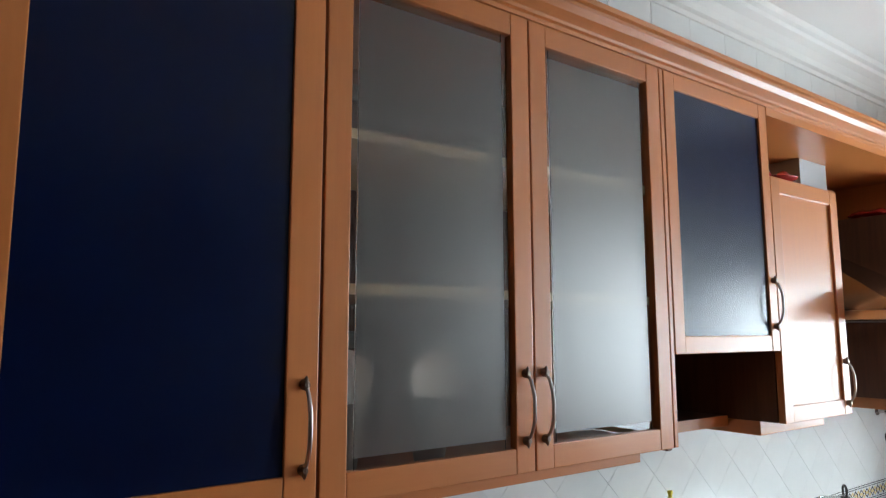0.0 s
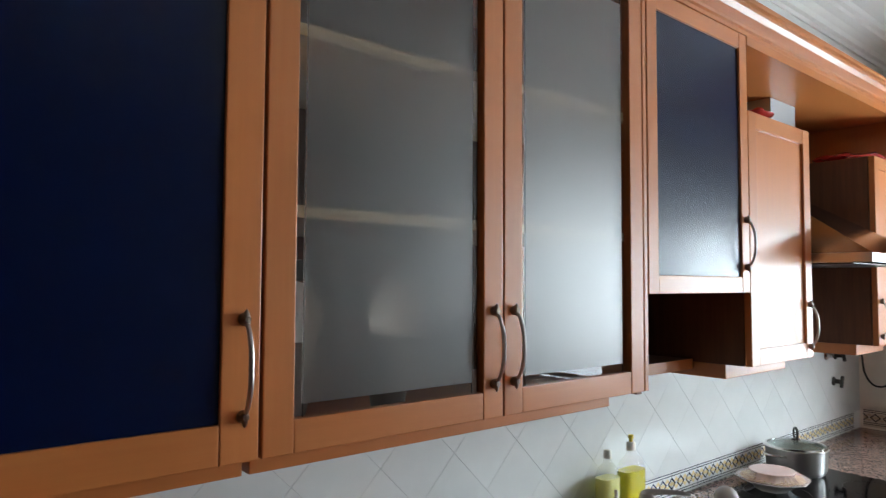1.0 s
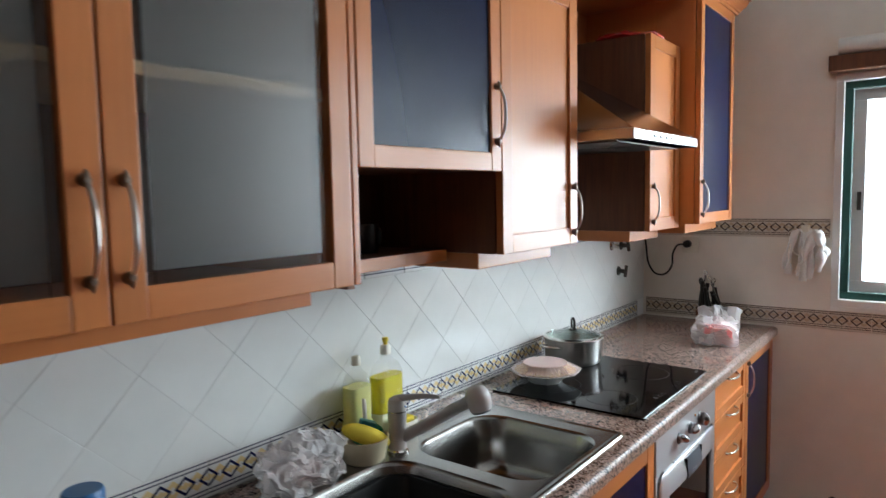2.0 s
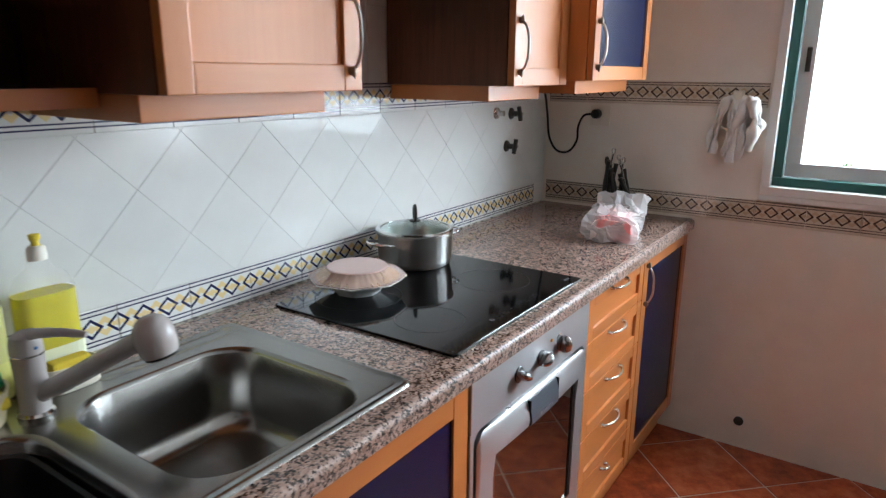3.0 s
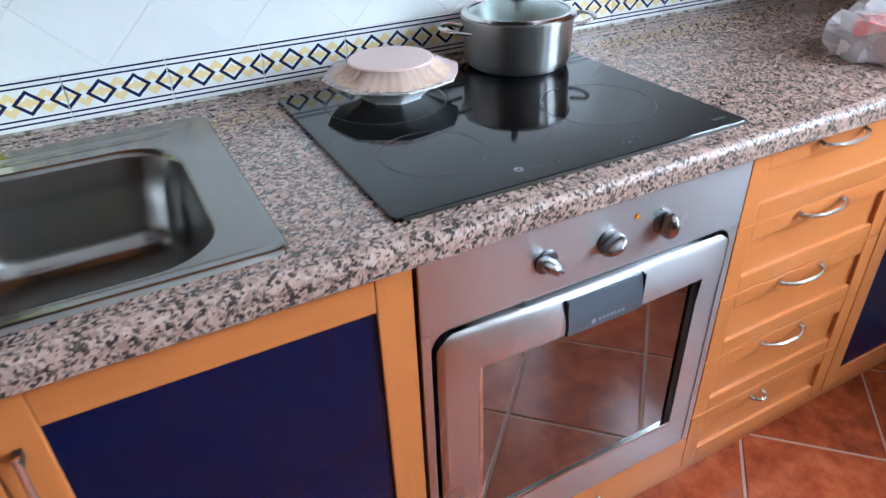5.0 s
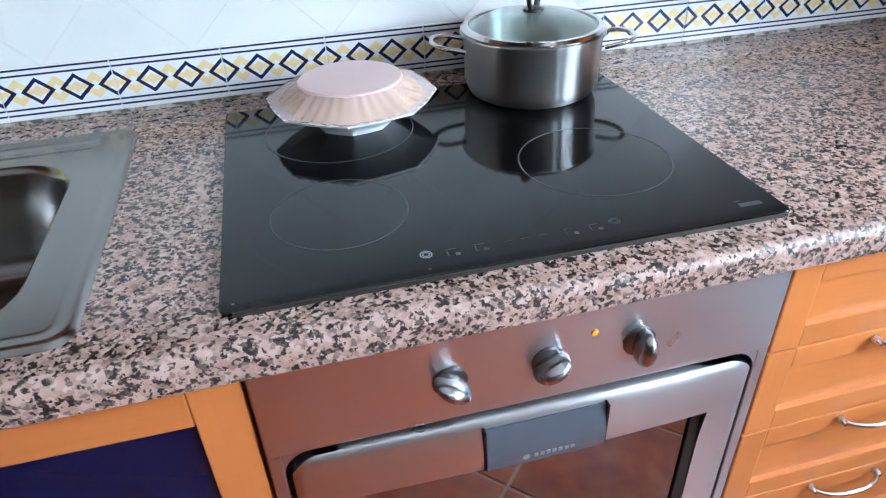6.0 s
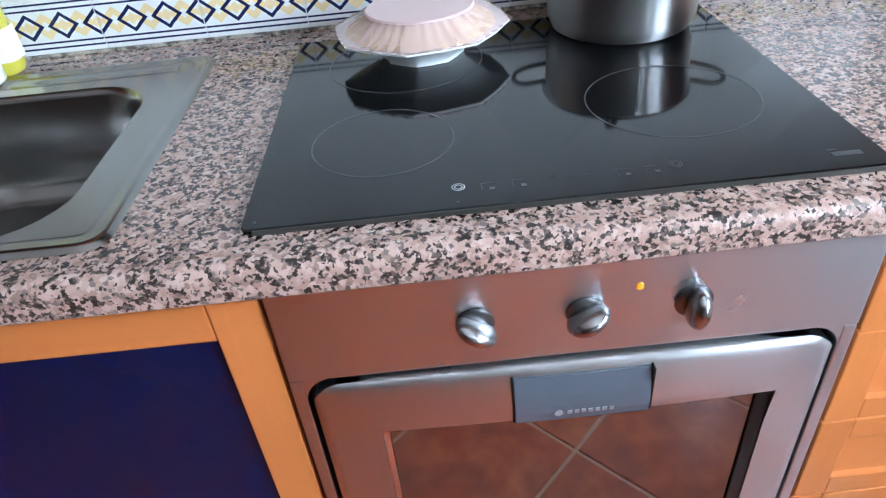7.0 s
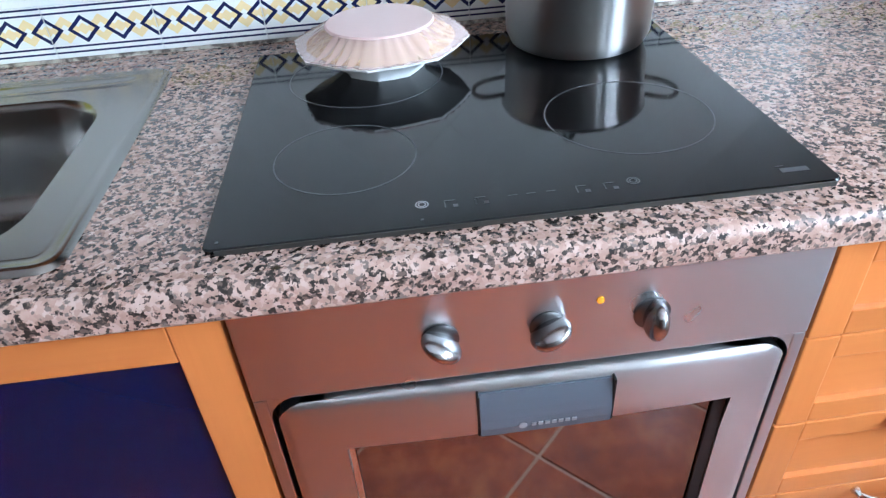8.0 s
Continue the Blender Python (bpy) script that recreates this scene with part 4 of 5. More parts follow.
def crumple(bm, amount, scale, seed):
    for v in bm.verts:
        n = noise.noise_vector(Vector(v.co) * scale + Vector((seed, seed * 2, seed * 3)))
        n2 = noise.noise_vector(Vector(v.co) * scale * 2.6 + Vector((seed * 5, seed, seed)))
        v.co += amount * (n + 0.5 * n2)
    return bm


def octagon(a):
    k = (a + math.pi / 8) % (math.pi / 4) - math.pi / 8
    return 0.965 / math.cos(k) * (1 + 0.012 * math.cos(a * 8))


dish = thing("covered_dish", (0.176, -0.178, hobz + 0.0006), "white bowl of food under an upturned pink glass plate", "dish")
dish.scale = (0.95, 0.95, 0.95)
dish.rotation_euler = (0, 0, radians(12))
part("bowl", lathe([(0, 0), (0.058, 0), (0.060, 0.006), (0.078, 0.020), (0.094, 0.032), (0.124, 0.040), (0.125, 0.043), (0.094, 0.037), (0.075, 0.025), (0.05, 0.012), (0, 0.010)], 64, octagon), PORCELAIN, dish, "white octagonal porcelain bowl", True)
part("food", crumple(lathe([(0, 0.058), (0.04, 0.058), (0.068, 0.057), (0.080, 0.054), (0.090, 0.050), (0.100, 0.0462), (0.108, 0.0428), (0.106, 0.040), (0.05, 0.036), (0, 0.034)], 72), 0.0022, 90, 5.0), FOOD, dish, "golden food", True)


def flutes(a):
    return octagon(a) * (1 + 0.014 * math.cos(a * 40))


part("cover_plate", lathe([(0.078, 0.066), (0.081, 0.0672), (0.085, 0.064), (0.103, 0.053), (0.124, 0.0458), (0.124, 0.0435), (0.101, 0.050), (0.083, 0.061), (0.078, 0.063), (0.078, 0.066)], 160, flutes), PINKGLASS, dish, "upturned fluted pink glass plate", True)
part("cover_base", lathe([(0, 0.0635), (0.0770, 0.0635), (0.0790, 0.0665), (0.0765, 0.0692), (0.070, 0.0697), (0.04, 0.0704), (0, 0.0706)], 72), PINKTOP, dish, "frosted pale pink base of the plate", True)


def blob(rx, ry, rz, amount, scale, seed, sub=4):
    b = bmesh.new()
    bmesh.ops.create_icosphere(b, subdivisions=sub, radius=1.0)
    for v in b.verts:
        v.co = (v.co.x * rx, v.co.y * ry, v.co.z * rz)
    crumple(b, amount, scale, seed)
    z0 = -rz * 0.8
    for v in b.verts:
        v.co.z = max(v.co.z, z0) - z0
    return b


bag = thing("food_package", (1.150, -0.475, ZT + 0.0006), "pink and white food package in clear crinkled plastic", "package")
bag.scale = (0.98, 0.98, 1.2)
bag.rotation_euler = (0, 0, radians(12))
def crumpled_block(lx, ly, lz, amount, scale, seed, ears=0.0):
    b = box(-lx / 2, lx / 2, -ly / 2, ly / 2, 0, lz)
    bmesh.ops.subdivide_edges(b, edges=b.edges[:], cuts=9, use_grid_fill=True)
    for v in b.verts:
        e = max(0.0, v.co.x / lx * 2 - 0.6)
        v.co.z = v.co.z * (1 - 0.25 * (2 * v.co.y / ly) ** 4) + ears * e * (0.4 + v.co.z / lz)
    crumple(b, amount, scale, seed)
    for v in b.verts:
        v.co.z = max(v.co.z, 0.0004 + 0.002 * (1 if ears == 0 else 0))
    return b


part("wrapped_food", moved(crumpled_block(0.215, 0.13, 0.062, 0.010, 16, 3.0), pose(-0.02, 0, 0.002)), PINKPAPER, bag, "pink and white wrapping", False)
part("plastic_film", crumpled_block(0.265, 0.165, 0.075, 0.024, 26, 7.0, 0.055), FILM, bag, "clear crinkled film")

# utensils in a stand
kn = thing("knife_block", (1.450, -0.365, ZT + 0.0006), "brown wooden block with dark-handled kitchen knives", "knife block")
part("block", moved(box(-0.045, 0.045, -0.075, 0.055, 0.0, 0.075, 0.006), pose(0, 0, 0)), WOOD_IN, kn)
for k, (dx, dy, ln, ry, rx) in enumerate(((-0.03, 0.04, 0.15, -10, 8), (-0.03, 0.0, 0.12, -14, -4), (0.03, -0.04, 0.11, 10, -18), (0.025, 0.035, 0.125, 6, 6), (-0.01, -0.06, 0.09, -6, -30), (-0.02, 0.03, 0.13, -6, 4), (0.015, 0.02, 0.11, 3, -8), (-0.02, -0.01, 0.10, -10, -10), (0.02, -0.02, 0.09, 8, -14), (0.0, -0.05, 0.08, 2, -25))):
    hnd = tube([(0, 0, 0), (0, 0, ln * 0.3), (0, 0, ln * 0.7), (0, 0, ln)], [0.010, 0.013, 0.010, 0.014], 10, 0.6)
    part("knife_handle", moved(hnd, pose(dx, dy, 0.071, rx, ry, 0)), IRON, kn, "dark handle", True)
rg = lathe([(0.010, -0.003), (0.016, -0.003), (0.016, 0.003), (0.010, 0.003), (0.010, -0.003)], 20)
for dx, dy, ln, ry, rx in ((0.015, -0.045, 0.15, 4, -20), (0.0, 0.05, 0.17, -4, 10), (0.02, 0.0, 0.13, 8, 2)):
    stem = pose(dx, dy, 0.071, rx, ry, 0)
    part("utensil_handle", moved(tube([(0, 0, 0), (0, 0, ln * 0.6), (0, 0, ln)], [0.004, 0.0045, 0.008], 8, 0.5), stem), POLISH, kn, "steel utensil handle", True)
    part("utensil_ring", moved(lathe([(0.007, -0.002), (0.012, -0.002), (0.012, 0.002), (0.007, 0.002), (0.007, -0.002)], 16), stem @ pose(0, 0, ln + 0.010, 90, 0, 60)), POLISH, kn, "hanging ring of a utensil", True)
part("ring_end", moved(rg, pose(-0.030, 0.035, 0.212, 90, 0, 40)), IRON, kn, "ring end of a tool", True)


def soap_bottle(x, y, s, wide, label, cap):
    o = thing("soap_bottle", (x, y, ZT + 0.0006), label, "bottle", "detergent bottles")
    sq = lambda a: 1.0 if abs(math.cos(a)) > 2 else 1 / (abs(math.cos(a)) ** 4 + abs(math.sin(a) * 1.55) ** 4) ** 0.25
    body = part("bottle_body", lathe([(0, 0), (0.034, 0.0), (0.037, 0.006), (0.037, 0.12), (0.036, 0.150), (0.028, 0.172), (0.013, 0.186), (0.012, 0.198), (0, 0.198)], 32, sq), BOTTLE, o, "clear plastic bottle", True)
    part("detergent", lathe([(0, 0.002), (0.032, 0.002), (0.0345, 0.008), (0.0345, 0.146), (0, 0.146)], 32, sq), SOAP if cap else SOAP_PALE, o, "bright yellow washing-up liquid", True)
    part("label", lathe([(0.0372, 0.02), (0.0376, 0.02), (0.0376, 0.062), (0.0372, 0.062), (0.0372, 0.02)], 32, sq), LABEL if cap else SOAP_PALE, o, "printed label")
    c = part("cap", lathe([(0, 0.196), (0.0115, 0.196), (0.011, 0.214), (0.008, 0.218), (0, 0.218)], 20), WHITEPLASTIC, o, "white cap", True)
    if cap:
        part("cap_tip", lathe([(0, 0.2175), (0.0045, 0.2175), (0.0045, 0.224), (0.0065, 0.228), (0.0062, 0.235), (0, 0.236)], 16), YELLOW, c, "yellow tip", True)
    o.scale = (s * wide, s * 1.0, s)
    return o


soap_bottle(-0.492, -0.062, 1.13, 1.25, "clear bottle of yellow washing-up liquid with a yellow tip", True)
soap_bottle(-0.594, -0.052, 1.08, 0.98, "slim clear bottle of pale yellow washing-up liquid", False)

caddy = thing("soap_dish", (-0.492, -0.118, zs + 0.0004), "cream plastic sponge holder behind the sink", "holder")
part("tray", moved(lathe([(0, 0), (0.042, 0), (0.046, 0.004), (0.047, 0.045), (0.044, 0.045), (0.043, 0.008), (0, 0.006)], 36, lambda a: 1 / (abs(math.cos(a)) ** 3 + abs(math.sin(a) * 1.9) ** 3) ** 0.333), pose(0, 0, 0)), WHITEPLASTIC, caddy, "", True)
sp2 = tagged(part("sponge", moved(box(-0.032, 0.032, -0.014, 0.014, 0.0, 0.045, 0.005), pose(0, 0, 0)), YELLOW), "yellow sponge standing in the holder", "sponge")
sp2.location = (-0.492, -0.118, zs + 0.0085)

bowl = thing("sponge_bowl", (-0.660, -0.136, zs + 0.0004), "cream ceramic bowl holding sponges", "bowl")
part("bowl_body", lathe([(0, 0), (0.047, 0), (0.052, 0.005), (0.062, 0.054), (0.063, 0.058), (0.059, 0.058), (0.048, 0.010), (0, 0.008)], 36), CREAMBOWL, bowl, "", True)
sp = tagged(part("sponge", moved(blob(0.066, 0.028, 0.024, 0.003, 20, 2.0, 3), pose(0, 0, 0, 0, 26, -30)), YELLOW, None, "", True), "yellow oval sponge resting in the bowl", "sponge")
sp.location = (-0.668, -0.142, zs + 0.044)
sc = tagged(part("scourer", moved(box(-0.036, 0.036, -0.02, 0.02, 0, 0.014, 0.003), pose(0, 0, 0, 10, -24, -20)), GREEN), "green scouring pad leaning in the bowl", "scourer")
sc.location = (-0.630, -0.123, zs + 0.045)
br = thing("dish_brush", (-0.632, -0.116, zs + 0.02), "blue washing-up brush standing in the bowl", "brush")
part("brush_handle", tube([(0, 0, 0), (0.01, 0.01, 0.05), (0.02, 0.022, 0.11)], [0.006, 0.006, 0.005], 10), WHITEPLASTIC, br, "", True)
part("brush_head", moved(box(-0.022, 0.022, -0.014, 0.014, 0, 0.018, 0.005), pose(0.006, 0.0, 0.045, 0, 20, -35)), mat("teal_plastic", (0.01, 0.16, 0.17), 0.35), br)

pbag = thing("plastic_bag", (-0.845, -0.128, zs + 0.0004), "crumpled clear plastic bag beside the sink", "bag")
part("bag_film", blob(0.115, 0.055, 0.062, 0.028, 30, 11.0, 5), mat("milky_plastic_film", (0.94, 0.92, 0.92), 0.12, Alpha=0.48), pbag)
part("bag_content", blob(0.055, 0.028, 0.035, 0.008, 26, 4.0, 3), mat("brown_paper", (0.40, 0.20, 0.16), 0.6), pbag)
jar = thing("plastic_jar", (-1.295, -0.10, ZT + 0.0006), "small plastic jar with a blue lid on the worktop", "jar")
part("jar_body", lathe([(0, 0), (0.028, 0), (0.031, 0.004), (0.031, 0.122), (0.027, 0.130), (0, 0.130)], 28), WHITEPLASTIC, jar, "", True)
part("lid", lathe([(0, 0.1305), (0.033, 0.1305), (0.034, 0.134), (0.034, 0.154), (0.031, 0.159), (0, 0.160)], 28), BLUEP, jar, "blue screw lid", True)

basin = tagged(part("dish_basin", (lambda b: (bowl_faces(b, [[b.verts.new((x, y, z)) for x, y in rounded(-0.79 - w, -0.79 + w, -0.37 - h, -0.37 + h, 0.05)] for w, h, z in ((0.100, 0.10, 0.0), (0.140, 0.138, 0.004), (0.166, 0.164, 0.110), (0.172, 0.170, 0.122), (0.172, 0.170, 0.126), (0.164, 0.162, 0.126), (0.134, 0.130, 0.010), (0.02, 0.02, 0.008))]), b)[1])(bmesh.new()), RUBBER, None, "", True), "black plastic dish basin in the sink bowl", "basin")
basin.location = (0, 0, zs - 0.1515)

# in the niche and on the narrow cabinets
mug = thing("dark_mug", (-0.62, -0.12, 1.3855), "small dark mug in the open niche", "mug")
part("mug_body", lathe([(0, 0), (0.03, 0), (0.034, 0.01), (0.035, 0.07), (0.031, 0.07), (0.03, 0.01), (0, 0.008)], 28), mat("black_glaze", (0.02, 0.02, 0.024), 0.15), mug, "", True)
part("handle", tube(curve_pts([(0.033, 0, 0.058), (0.052, 0, 0.055), (0.056, 0, 0.035), (0.048, 0, 0.018), (0.033, 0, 0.015)], 4), 0.004, 8), IRON, mug, "", True)
orn = thing("red_ornament", (-0.300, -0.33, ZW + 0.0006), "glossy dark red ornament on top of the cabinet", "ornament", "red ornaments")
part("dish_base", lathe([(0, 0), (0.04, 0), (0.075, 0.016), (0.078, 0.020), (0.07, 0.018), (0.04, 0.006), (0, 0.005)], 32), RED, orn, "", True)
for k, (x, y) in enumerate(((-0.03, 0.0), (0.02, 0.02), (0.03, -0.025))):
    bb = bmesh.new()
    bmesh.ops.create_uvsphere(bb, u_segments=18, v_segments=12, radius=0.020)
    part("glass_ball", moved(bb, pose(x, y, 0.029)), RED, orn, "red glossy ball", True)
orn2 = tagged(part("red_cloth", blob(0.14, 0.12, 0.022, 0.012, 18, 9.0), RED, None, "", True), "glossy red folded wrapping on top of the cabinet", "wrapping", "red ornaments")
orn2.location = (0.68, -0.27, ZW + 0.0006)
post = tagged(part("dark_box", box(-0.02, 0.02, -0.03, 0.03, 0, 0.11, 0.003), WOOD_IN), "small dark box on top of the cabinet", "box")
post.location = (-0.17, -0.20, ZW + 0.0006)

# ---- window wall ----
win = thing("window_1", (0, 0, 0), "white sliding window with a dark green inner frame", "window", kind="structure")


def ring_frame(y0, y1, z0, z1, w, xa, xb, mt, name, parent, bev=0.002):
    b = box(xa, xb, y0, y1, z0, z0 + w, bev)
    box(xa, xb, y0, y1, z1 - w, z1, bev, bm=b)
    box(xa, xb, y0, y0 + w, z0 + w, z1 - w, bev, bm=b)
    box(xa, xb, y1 - w, y1, z0 + w, z1 - w, bev, bm=b)
    return part(name, b, mt, parent)


ring_frame(WIN_Y0 - 0.004, WIN_Y1 + 0.004, WIN_Z0 - 0.004, WIN_Z1 + 0.004, 0.03, XR - 0.012, XR + 0.05, TRIM, "window_frame", win)
ring_frame(WIN_Y0 + 0.027, WIN_Y1 - 0.027, WIN_Z0 + 0.027, WIN_Z1 - 0.027, 0.030, XR + 0.02, XR + 0.075, GREENFRAME, "inner_frame", win)
for a, b, x in ((WIN_Y0 + 0.058, -1.365, 0.10), (-1.405, WIN_Y1 - 0.058, 0.07)):
    sash = ring_frame(a, b, WIN_Z0 + 0.058, WIN_Z1 - 0.058, 0.048, XR + x - 0.012, XR + x + 0.012, ALU, "sash", win)
    pn = part("pane", box(XR + x - 0.003, XR + x + 0.003, a + 0.047, b - 0.047, WIN_Z0 + 0.105, WIN_Z1 - 0.105), PANE, sash)
    pn.visible_shadow = False
part("latch", box(XR + 0.048, XR + 0.0575, -0.944, -0.928, 1.42, 1.50, 0.002), IRON, win, "dark latch")
part("window_sill", box(XR - 0.014, XR + 0.05, WIN_Y0 - 0.004, WIN_Y1 + 0.004, WIN_Z0 - 0.024, WIN_Z0 - 0.0045, 0.003), TRIM, win)
blind = thing("roller_blind", (0, 0, 0), "rolled-up cream blind on a brown wooden rail", "blind")
part("rail", box(XR - 0.065, XR - 0.003, WIN_Y0 - 0.05, WIN_Y1 + 0.03, 2.012, 2.078, 0.004), WOOD_IN, blind)
rb = tube([(XR - 0.036, WIN_Y0 - 0.03, 2.115), (XR - 0.036, WIN_Y1 - 0.005, 2.115)], 0.035, 24)
part("roll", rb, CLOTH, blind, "rolled cream fabric")
fp_scale = 1.35
fp = thing("flower_pot", (XR + 0.130, -1.085, WIN_Z0 + 0.0005), "orange flower pot with a small plant outside the window", "flower pot")
part("pot", lathe([(0, 0), (0.025, 0), (0.036, 0.055), (0.038, 0.055), (0.038, 0.065), (0.033, 0.065), (0.03, 0.045), (0, 0.045)], 28), TERRACOTTA, fp, "", True)
fp.scale = (fp_scale,) * 3
lf = bmesh.new()
for k in range(26):
    a, e = random.uniform(0, 6.28), random.uniform(0.3, 1.3)
    b = bmesh.new()
    vs = [b.verts.new(p) for p in ((0, 0, 0), (0.02, 0.007, 0.004), (0.045, 0, 0.0), (0.02, -0.007, 0.004))]
    b.faces.new(vs)
    join(lf, moved(b, pose(0, 0, 0.045, 0, -math.degrees(e), math.degrees(a))))
part("foliage", lf, LEAF, fp, "small green leaves")

# narrow second window further along the wall, unseen, inferred from the bright satin pane
bd = thing("window_2", (0, 0, 0), "narrow white framed window", "window", kind="structure")
ring_frame(DY0, DY1, DZ0, DZ, 0.05, XR + 0.04, XR + 0.09, ALU, "window_frame", bd)
dp = part("pane", box(XR + 0.062, XR + 0.068, DY0 + 0.049, DY1 - 0.049, DZ0 + 0.049, DZ - 0.049), PANE, bd)
dp.visible_shadow = False

# cloth on a ring
tw = thing("hanging_cloth", (0, 0, 0), "white knitted cloth hanging from a wall ring", "cloth")
for k, (y0, y1, zb, zt, w, out) in enumerate(((-0.672, -0.735, 1.125, 1.318, 0.013, 0.030), (-0.690, -0.752, 1.108, 1.326, 0.015, 0.042), (-0.735, -0.775, 1.118, 1.330, 0.016, 0.034), (-0.752, -0.812, 1.150, 1.326, 0.019, 0.048), (-0.760, -0.826, 1.180, 1.318, 0.017, 0.034))):
    x = XR - out
    loop = curve_pts([(x, y0 + 0.010, zb + 0.03), (x - 0.006, y0 + 0.004, (zb + zt) / 2), (x - 0.004, (2 * y0 + y1) / 3, zt - 0.012), (x - 0.010, (y0 + 2 * y1) / 3, zt), (x - 0.006, y1 + 0.006, zt - 0.05), (x - 0.010, y1, (zb + zt) / 2 - 0.01), (x - 0.002, y1 + 0.012, zb)], 6)
    cl = tube(loop, [w * (0.75 + 0.35 * math.sin(0.55 * q + k)) for q in range(len(loop))], 14, 0.75)
    part("fold", crumple(cl, 0.006, 45, 3.0 + k), CLOTH, tw, "loose fold of cloth", True)
rr = lathe([(0.062, -0.004), (0.070, -0.004), (0.070, 0.004), (0.062, 0.004), (0.062, -0.004)], 32)
part("wall_ring", moved(rr, pose(XR - 0.026, -0.745, 1.275, 90, 0, 90)), WHITEPLASTIC, tw, "white plastic ring", True)
part("ring_mount", box(XR - 0.05, XR - 0.0004, -0.76, -0.73, 1.325, 1.355, 0.004), WHITEPLASTIC, tw)

sk = thing("wall_socket", (XR, -0.237, 1.250), "white wall socket with a black plug and cord", "socket")
part("plate", box(-0.010, -0.0004, -0.040, 0.040, -0.040, 0.040, 0.004), WHITEPLASTIC, sk)
part("plug", moved(lathe([(0, 0), (0.019, 0), (0.018, 0.025), (0.010, 0.034), (0, 0.035)], 20), pose(-0.010, 0.012, 0.006, 0, -90, 0)), RUBBER, sk, "black plug", True)
part("cord", tube(curve_pts([(-0.040, 0.012, 0.006), (-0.052, 0.05, 0.0), (-0.045, 0.075, -0.045), (-0.04, 0.08, -0.10), (-0.045, 0.11, -0.145), (-0.05, 0.16, -0.145), (-0.055, 0.195, -0.09), (-0.06, 0.205, 0.0), (-0.10, 0.205, 0.09), (-0.20, 0.205, 0.105)], 6), 0.0045, 8), RUBBER, sk, "black cord", True)
s2 = thing("low_socket", (XR, -0.877, 0.11), "small brown pipe cap low on the wall", "pipe cap")
part("cap", moved(lathe([(0, 0), (0.018, 0), (0.018, 0.006), (0.008, 0.012), (0, 0.012)], 20), pose(-0.0004, 0, 0, 0, -90, 0)), IRON, s2, "", True)


def valve(x, z, label, lever):
    o = thing("stop_valve", (x, -0.0004, z), label, "valve", "stop valves")
    part("flange", moved(lathe([(0, 0), (0.022, 0), (0.020, 0.005), (0.011, 0.008), (0.010, 0.032), (0, 0.032)], 20), pose(0, 0, 0, 90, 0, 0)), POLISH if lever == 0 else IRON, o, "", True)
    if lever:
        part("lever", moved(box(-0.006, 0.006, -0.044, -0.030, -0.028, 0.028, 0.003), pose(0, 0, 0, 0, 18 * lever, 0)), IRON, o)
        part("outlet", tube([(0, -0.024, 0), (0.028, -0.026, 0), (0.036, -0.026, -0.004)], 0.007, 10), POLISH, o, "", True)
    return o


valve(1.232, 1.142, "dark stop valve on the white tiles", 1)
valve(1.262, 1.262, "dark stop valve on the white tiles under the cabinet", -1)
valve(1.150, 1.268, "small chrome pipe cap on the tiles", 0)

# ---- tiles ----
BH, BW = 0.085, 0.165


def border_mesh(material):
    b = box(-BW / 2 + 0.0009, BW / 2 - 0.0009, -0.0055, 0.0, 0.0006, BH - 0.0006, 0.0012, 1)
    me = bpy.data.meshes.new("border_tile")
    b.to_mesh(me)
    b.free()
    me.materials.append(material)
    return me


BM, BM_EAST = border_mesh(BORDER), border_mesh(BORDER_EAST)


def piece(name, me, m, parent):
    ob = new(name, me)
    ob.matrix_world = m
    ob.parent = parent
    return ob


for z in (0.8805, 1.298):
    for k in range(-15, 10):
        xc = -0.0875 + k * BW
        if xc + BW / 2 < XR - 0.004:
            piece("border_tile", BM, pose(xc, 0.0055, z), wall_north)
for z, last in ((0.8905, 14), (1.298, 5)):
    for k in range(last):
        piece("border_tile", BM_EAST, pose(XR + 0.0005, -0.095 - k * BW, z, 0, 0, -90), wall_east)


def clip(poly, ax, lim, keep_less):
    out = []
    for p, q in zip(poly, poly[1:] + poly[:1]):
        a, b = (p[ax] - lim) * (1 if keep_less else -1), (q[ax] - lim) * (1 if keep_less else -1)
        if a <= 0:
            out.append(p)
        if (a < 0 < b) or (b < 0 < a):
            t = a / (a - b)
            out.append((p[0] + t * (q[0] - p[0]), p[1] + t * (q[1] - p[1])))
    return out


def slab_piece(name, poly, y0, y1, material, parent):
    """A tile from its outline in (x, z), with a small chamfer."""
    cx, cz = sum(p[0] for p in poly) / len(poly), sum(p[1] for p in poly) / len(poly)
    b = bmesh.new()
    back = [b.verts.new((x - cx, y1, z - cz)) for x, z in poly]
    mid = [b.verts.new((x - cx, y0 + 0.0005, z - cz)) for x, z in poly]
    s = lambda v: v * (1 - 0.0007 / max(0.02, abs(v))) if abs(v) > 0.002 else v
    fr = [b.verts.new((s(x - cx), y0, s(z - cz))) for x, z in poly]
    bowl_faces(b, [back, mid, fr])
    b.faces.new(fr)
    bmesh.ops.recalc_face_normals(b, faces=b.faces[:])
    me = bpy.data.meshes.new(name)
    b.to_mesh(me)
    b.free()
    me.materials.append(material)
    return piece(name, me, pose(cx, 0, cz), parent)


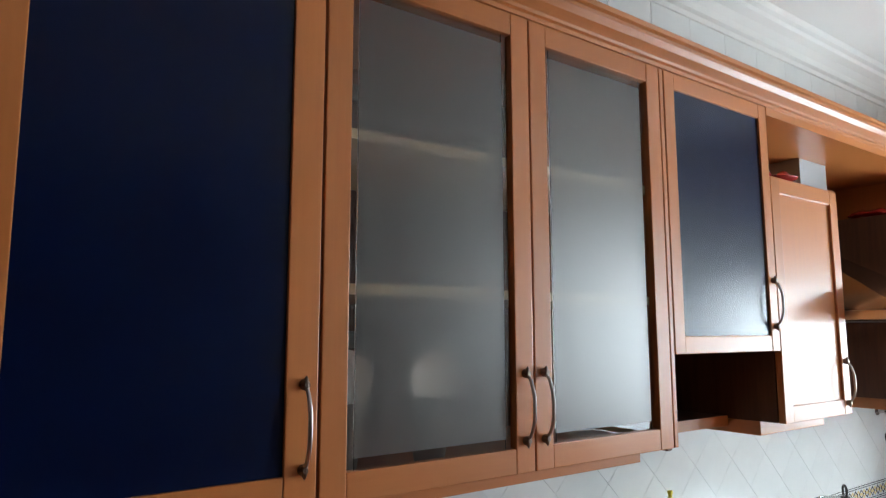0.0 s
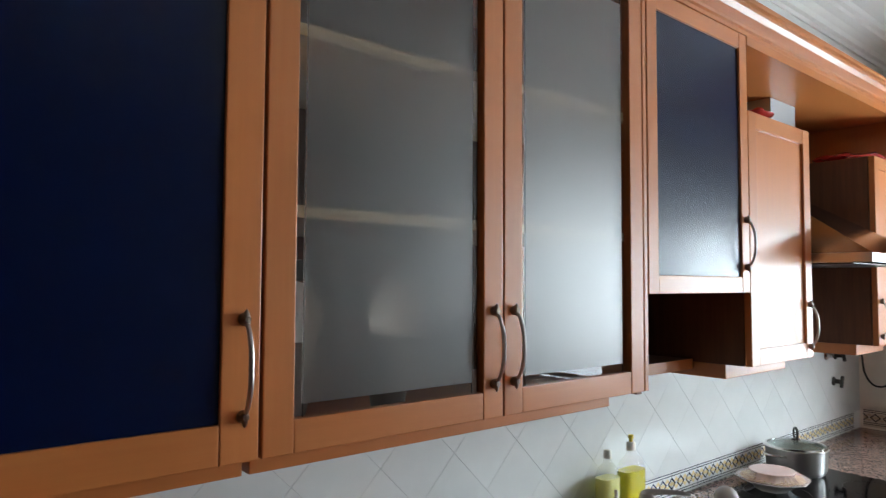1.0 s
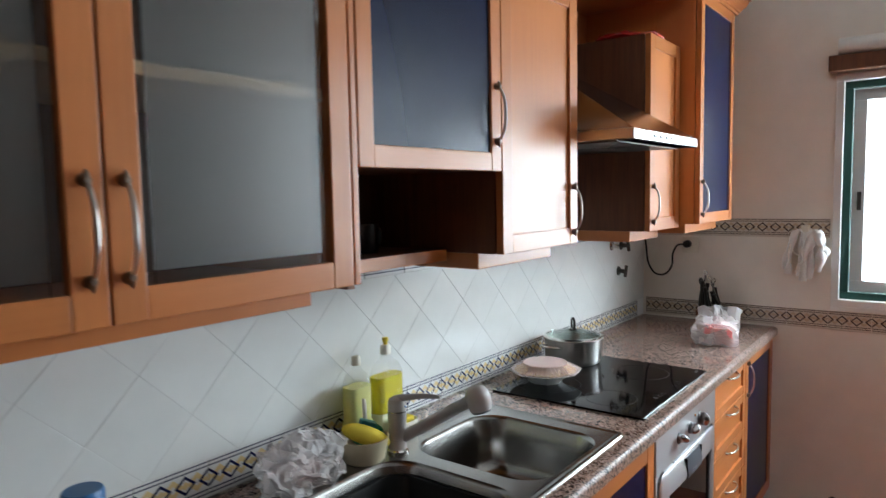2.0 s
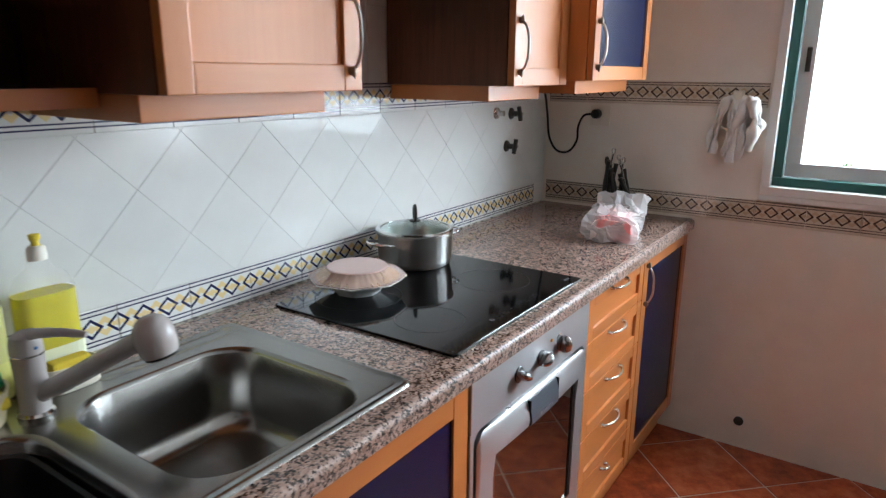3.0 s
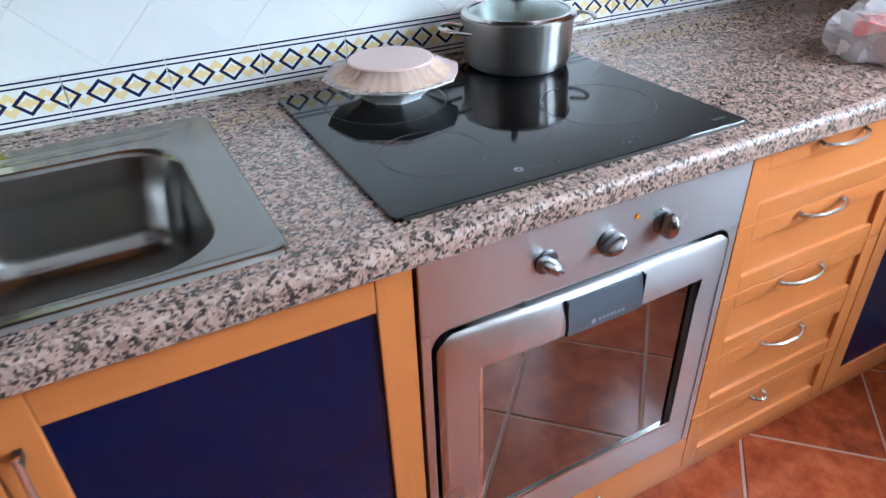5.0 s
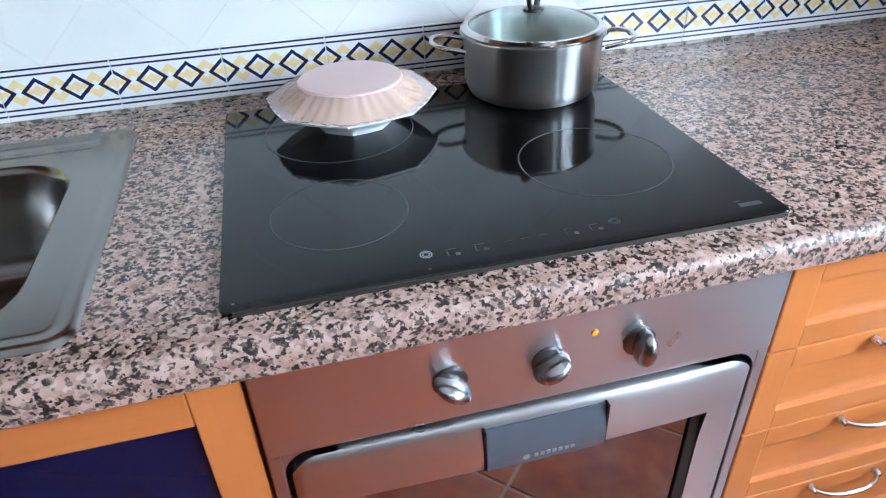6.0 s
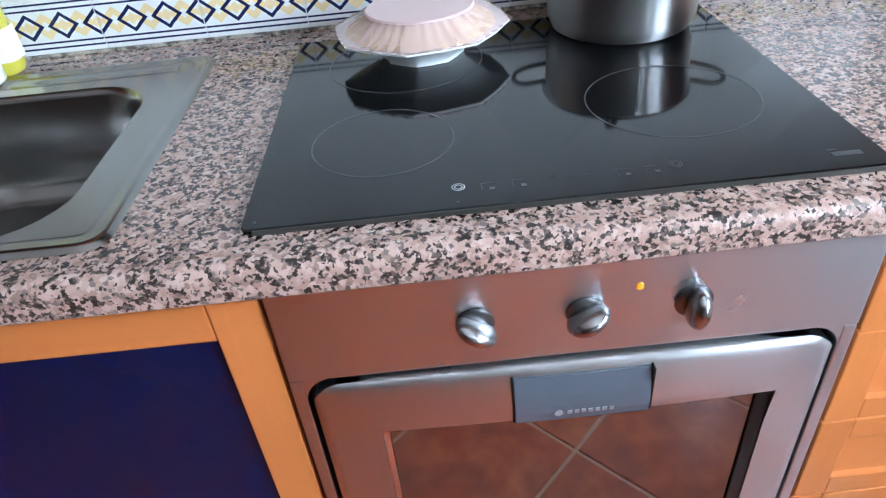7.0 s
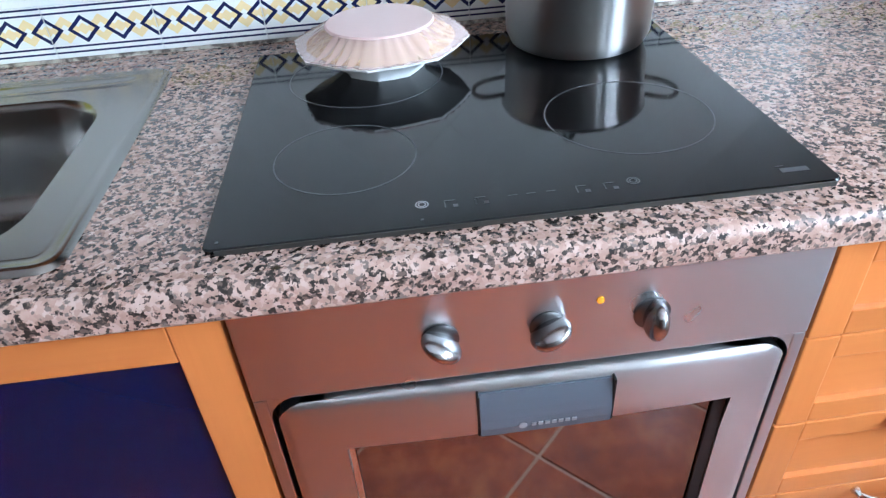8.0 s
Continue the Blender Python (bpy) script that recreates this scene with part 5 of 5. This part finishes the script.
DP = 0.218  # diagonal of a wall tile with its joint
ZL0, ZL1 = 0.9665, 1.2970
for i in range(-12, 10):
    for j in range(-2, 5):
        for half in (0, 1):
            cx, cz = -0.263 + (i + half / 2) * DP, 0.964 + DP / 2 + (j + half / 2) * DP - DP
            h = DP / 2 - 0.0004
            poly = [(cx - h, cz), (cx, cz - h), (cx + h, cz), (cx, cz + h)]
            for ax, lim, less in ((1, ZL0, False), (1, ZL1, True), (0, -2.6, False), (0, XR - 0.001, True)):
                poly = clip(poly, ax, lim, less) if poly else poly
            if len(poly) > 2:
                area = abs(sum(p[0] * q[1] - q[0] * p[1] for p, q in zip(poly, poly[1:] + poly[:1]))) / 2
                if area > 2e-5:
                    slab_piece("wall_tile", poly, 0.0008, 0.006, TILE, wall_north)
# straight tiles behind the hood and above the cabinets
for i in range(-1, 4):
    for j in range(5):
        x0, z0 = -0.16 + i * 0.2, 1.3845 + j * 0.2
        slab_piece("wall_tile", [(x0 + 0.001, z0 + 0.001), (x0 + 0.199, z0 + 0.001), (x0 + 0.199, z0 + 0.199), (x0 + 0.001, z0 + 0.199)], 0.0008, 0.006, TILE, wall_north)
for i in range(-13, 11):
    for z0, z1 in ((2.335, 2.430), (2.432, ZC - 0.09)):
        x0, x1 = -0.64 + i * 0.2 + 0.001, min(-0.64 + i * 0.2 + 0.199, 1.449)
        if x1 - x0 > 0.02:
            slab_piece("wall_tile", [(x0, z0), (x1, z0), (x1, z1), (x0, z1)], SOF - 0.005, SOF + 0.001, TILE, soffit)

# floor tiles, laid diagonally
FT = 0.33
fm = bmesh.new()
join(fm, box(-FT / 2 + 0.004, FT / 2 - 0.004, -FT / 2 + 0.004, FT / 2 - 0.004, -0.008, 0.0, 0.003, 2))
fme = bpy.data.meshes.new("floor_tile")
fm.to_mesh(fme)
fm.free()
fme.materials.append(FLOORTILE)
for i in range(-14, 15):
    for j in range(-14, 15):
        a, b = -0.14 / math.sqrt(2) + (i + 0.5) * FT, 1.435 / math.sqrt(2) + (j + 0.5) * FT
        x, y = (a + b) / math.sqrt(2), (a - b) / math.sqrt(2)
        h = (FT / 2 - 0.004) * math.sqrt(2)
        poly = [(x - h, y), (x, y - h), (x + h, y), (x, y + h)]
        cut = poly
        for ax, lim, less in ((0, XL + 0.004, False), (0, XR - 0.004, True), (1, YF + 0.004, False), (1, -0.36, True)):
            cut = clip(cut, ax, lim, less) if cut else cut
        if len(cut) < 3:
            continue
        if cut == poly:
            piece("floor_tile", fme, pose(x, y, 0, 0, 0, 45), floor)
            continue
        b2 = bmesh.new()
        bowl_faces(b2, [[b2.verts.new((px2 - x, py2 - y, zz3)) for px2, py2 in cut] for zz3 in (-0.008, 0.0)])
        b2.faces.new([v for v in b2.verts if v.co.z > -0.001])
        bmesh.ops.recalc_face_normals(b2, faces=b2.faces[:])
        cme = bpy.data.meshes.new("floor_tile")
        b2.to_mesh(cme)
        b2.free()
        cme.materials.append(FLOORTILE)
        piece("floor_tile", cme, pose(x, y, 0), floor)
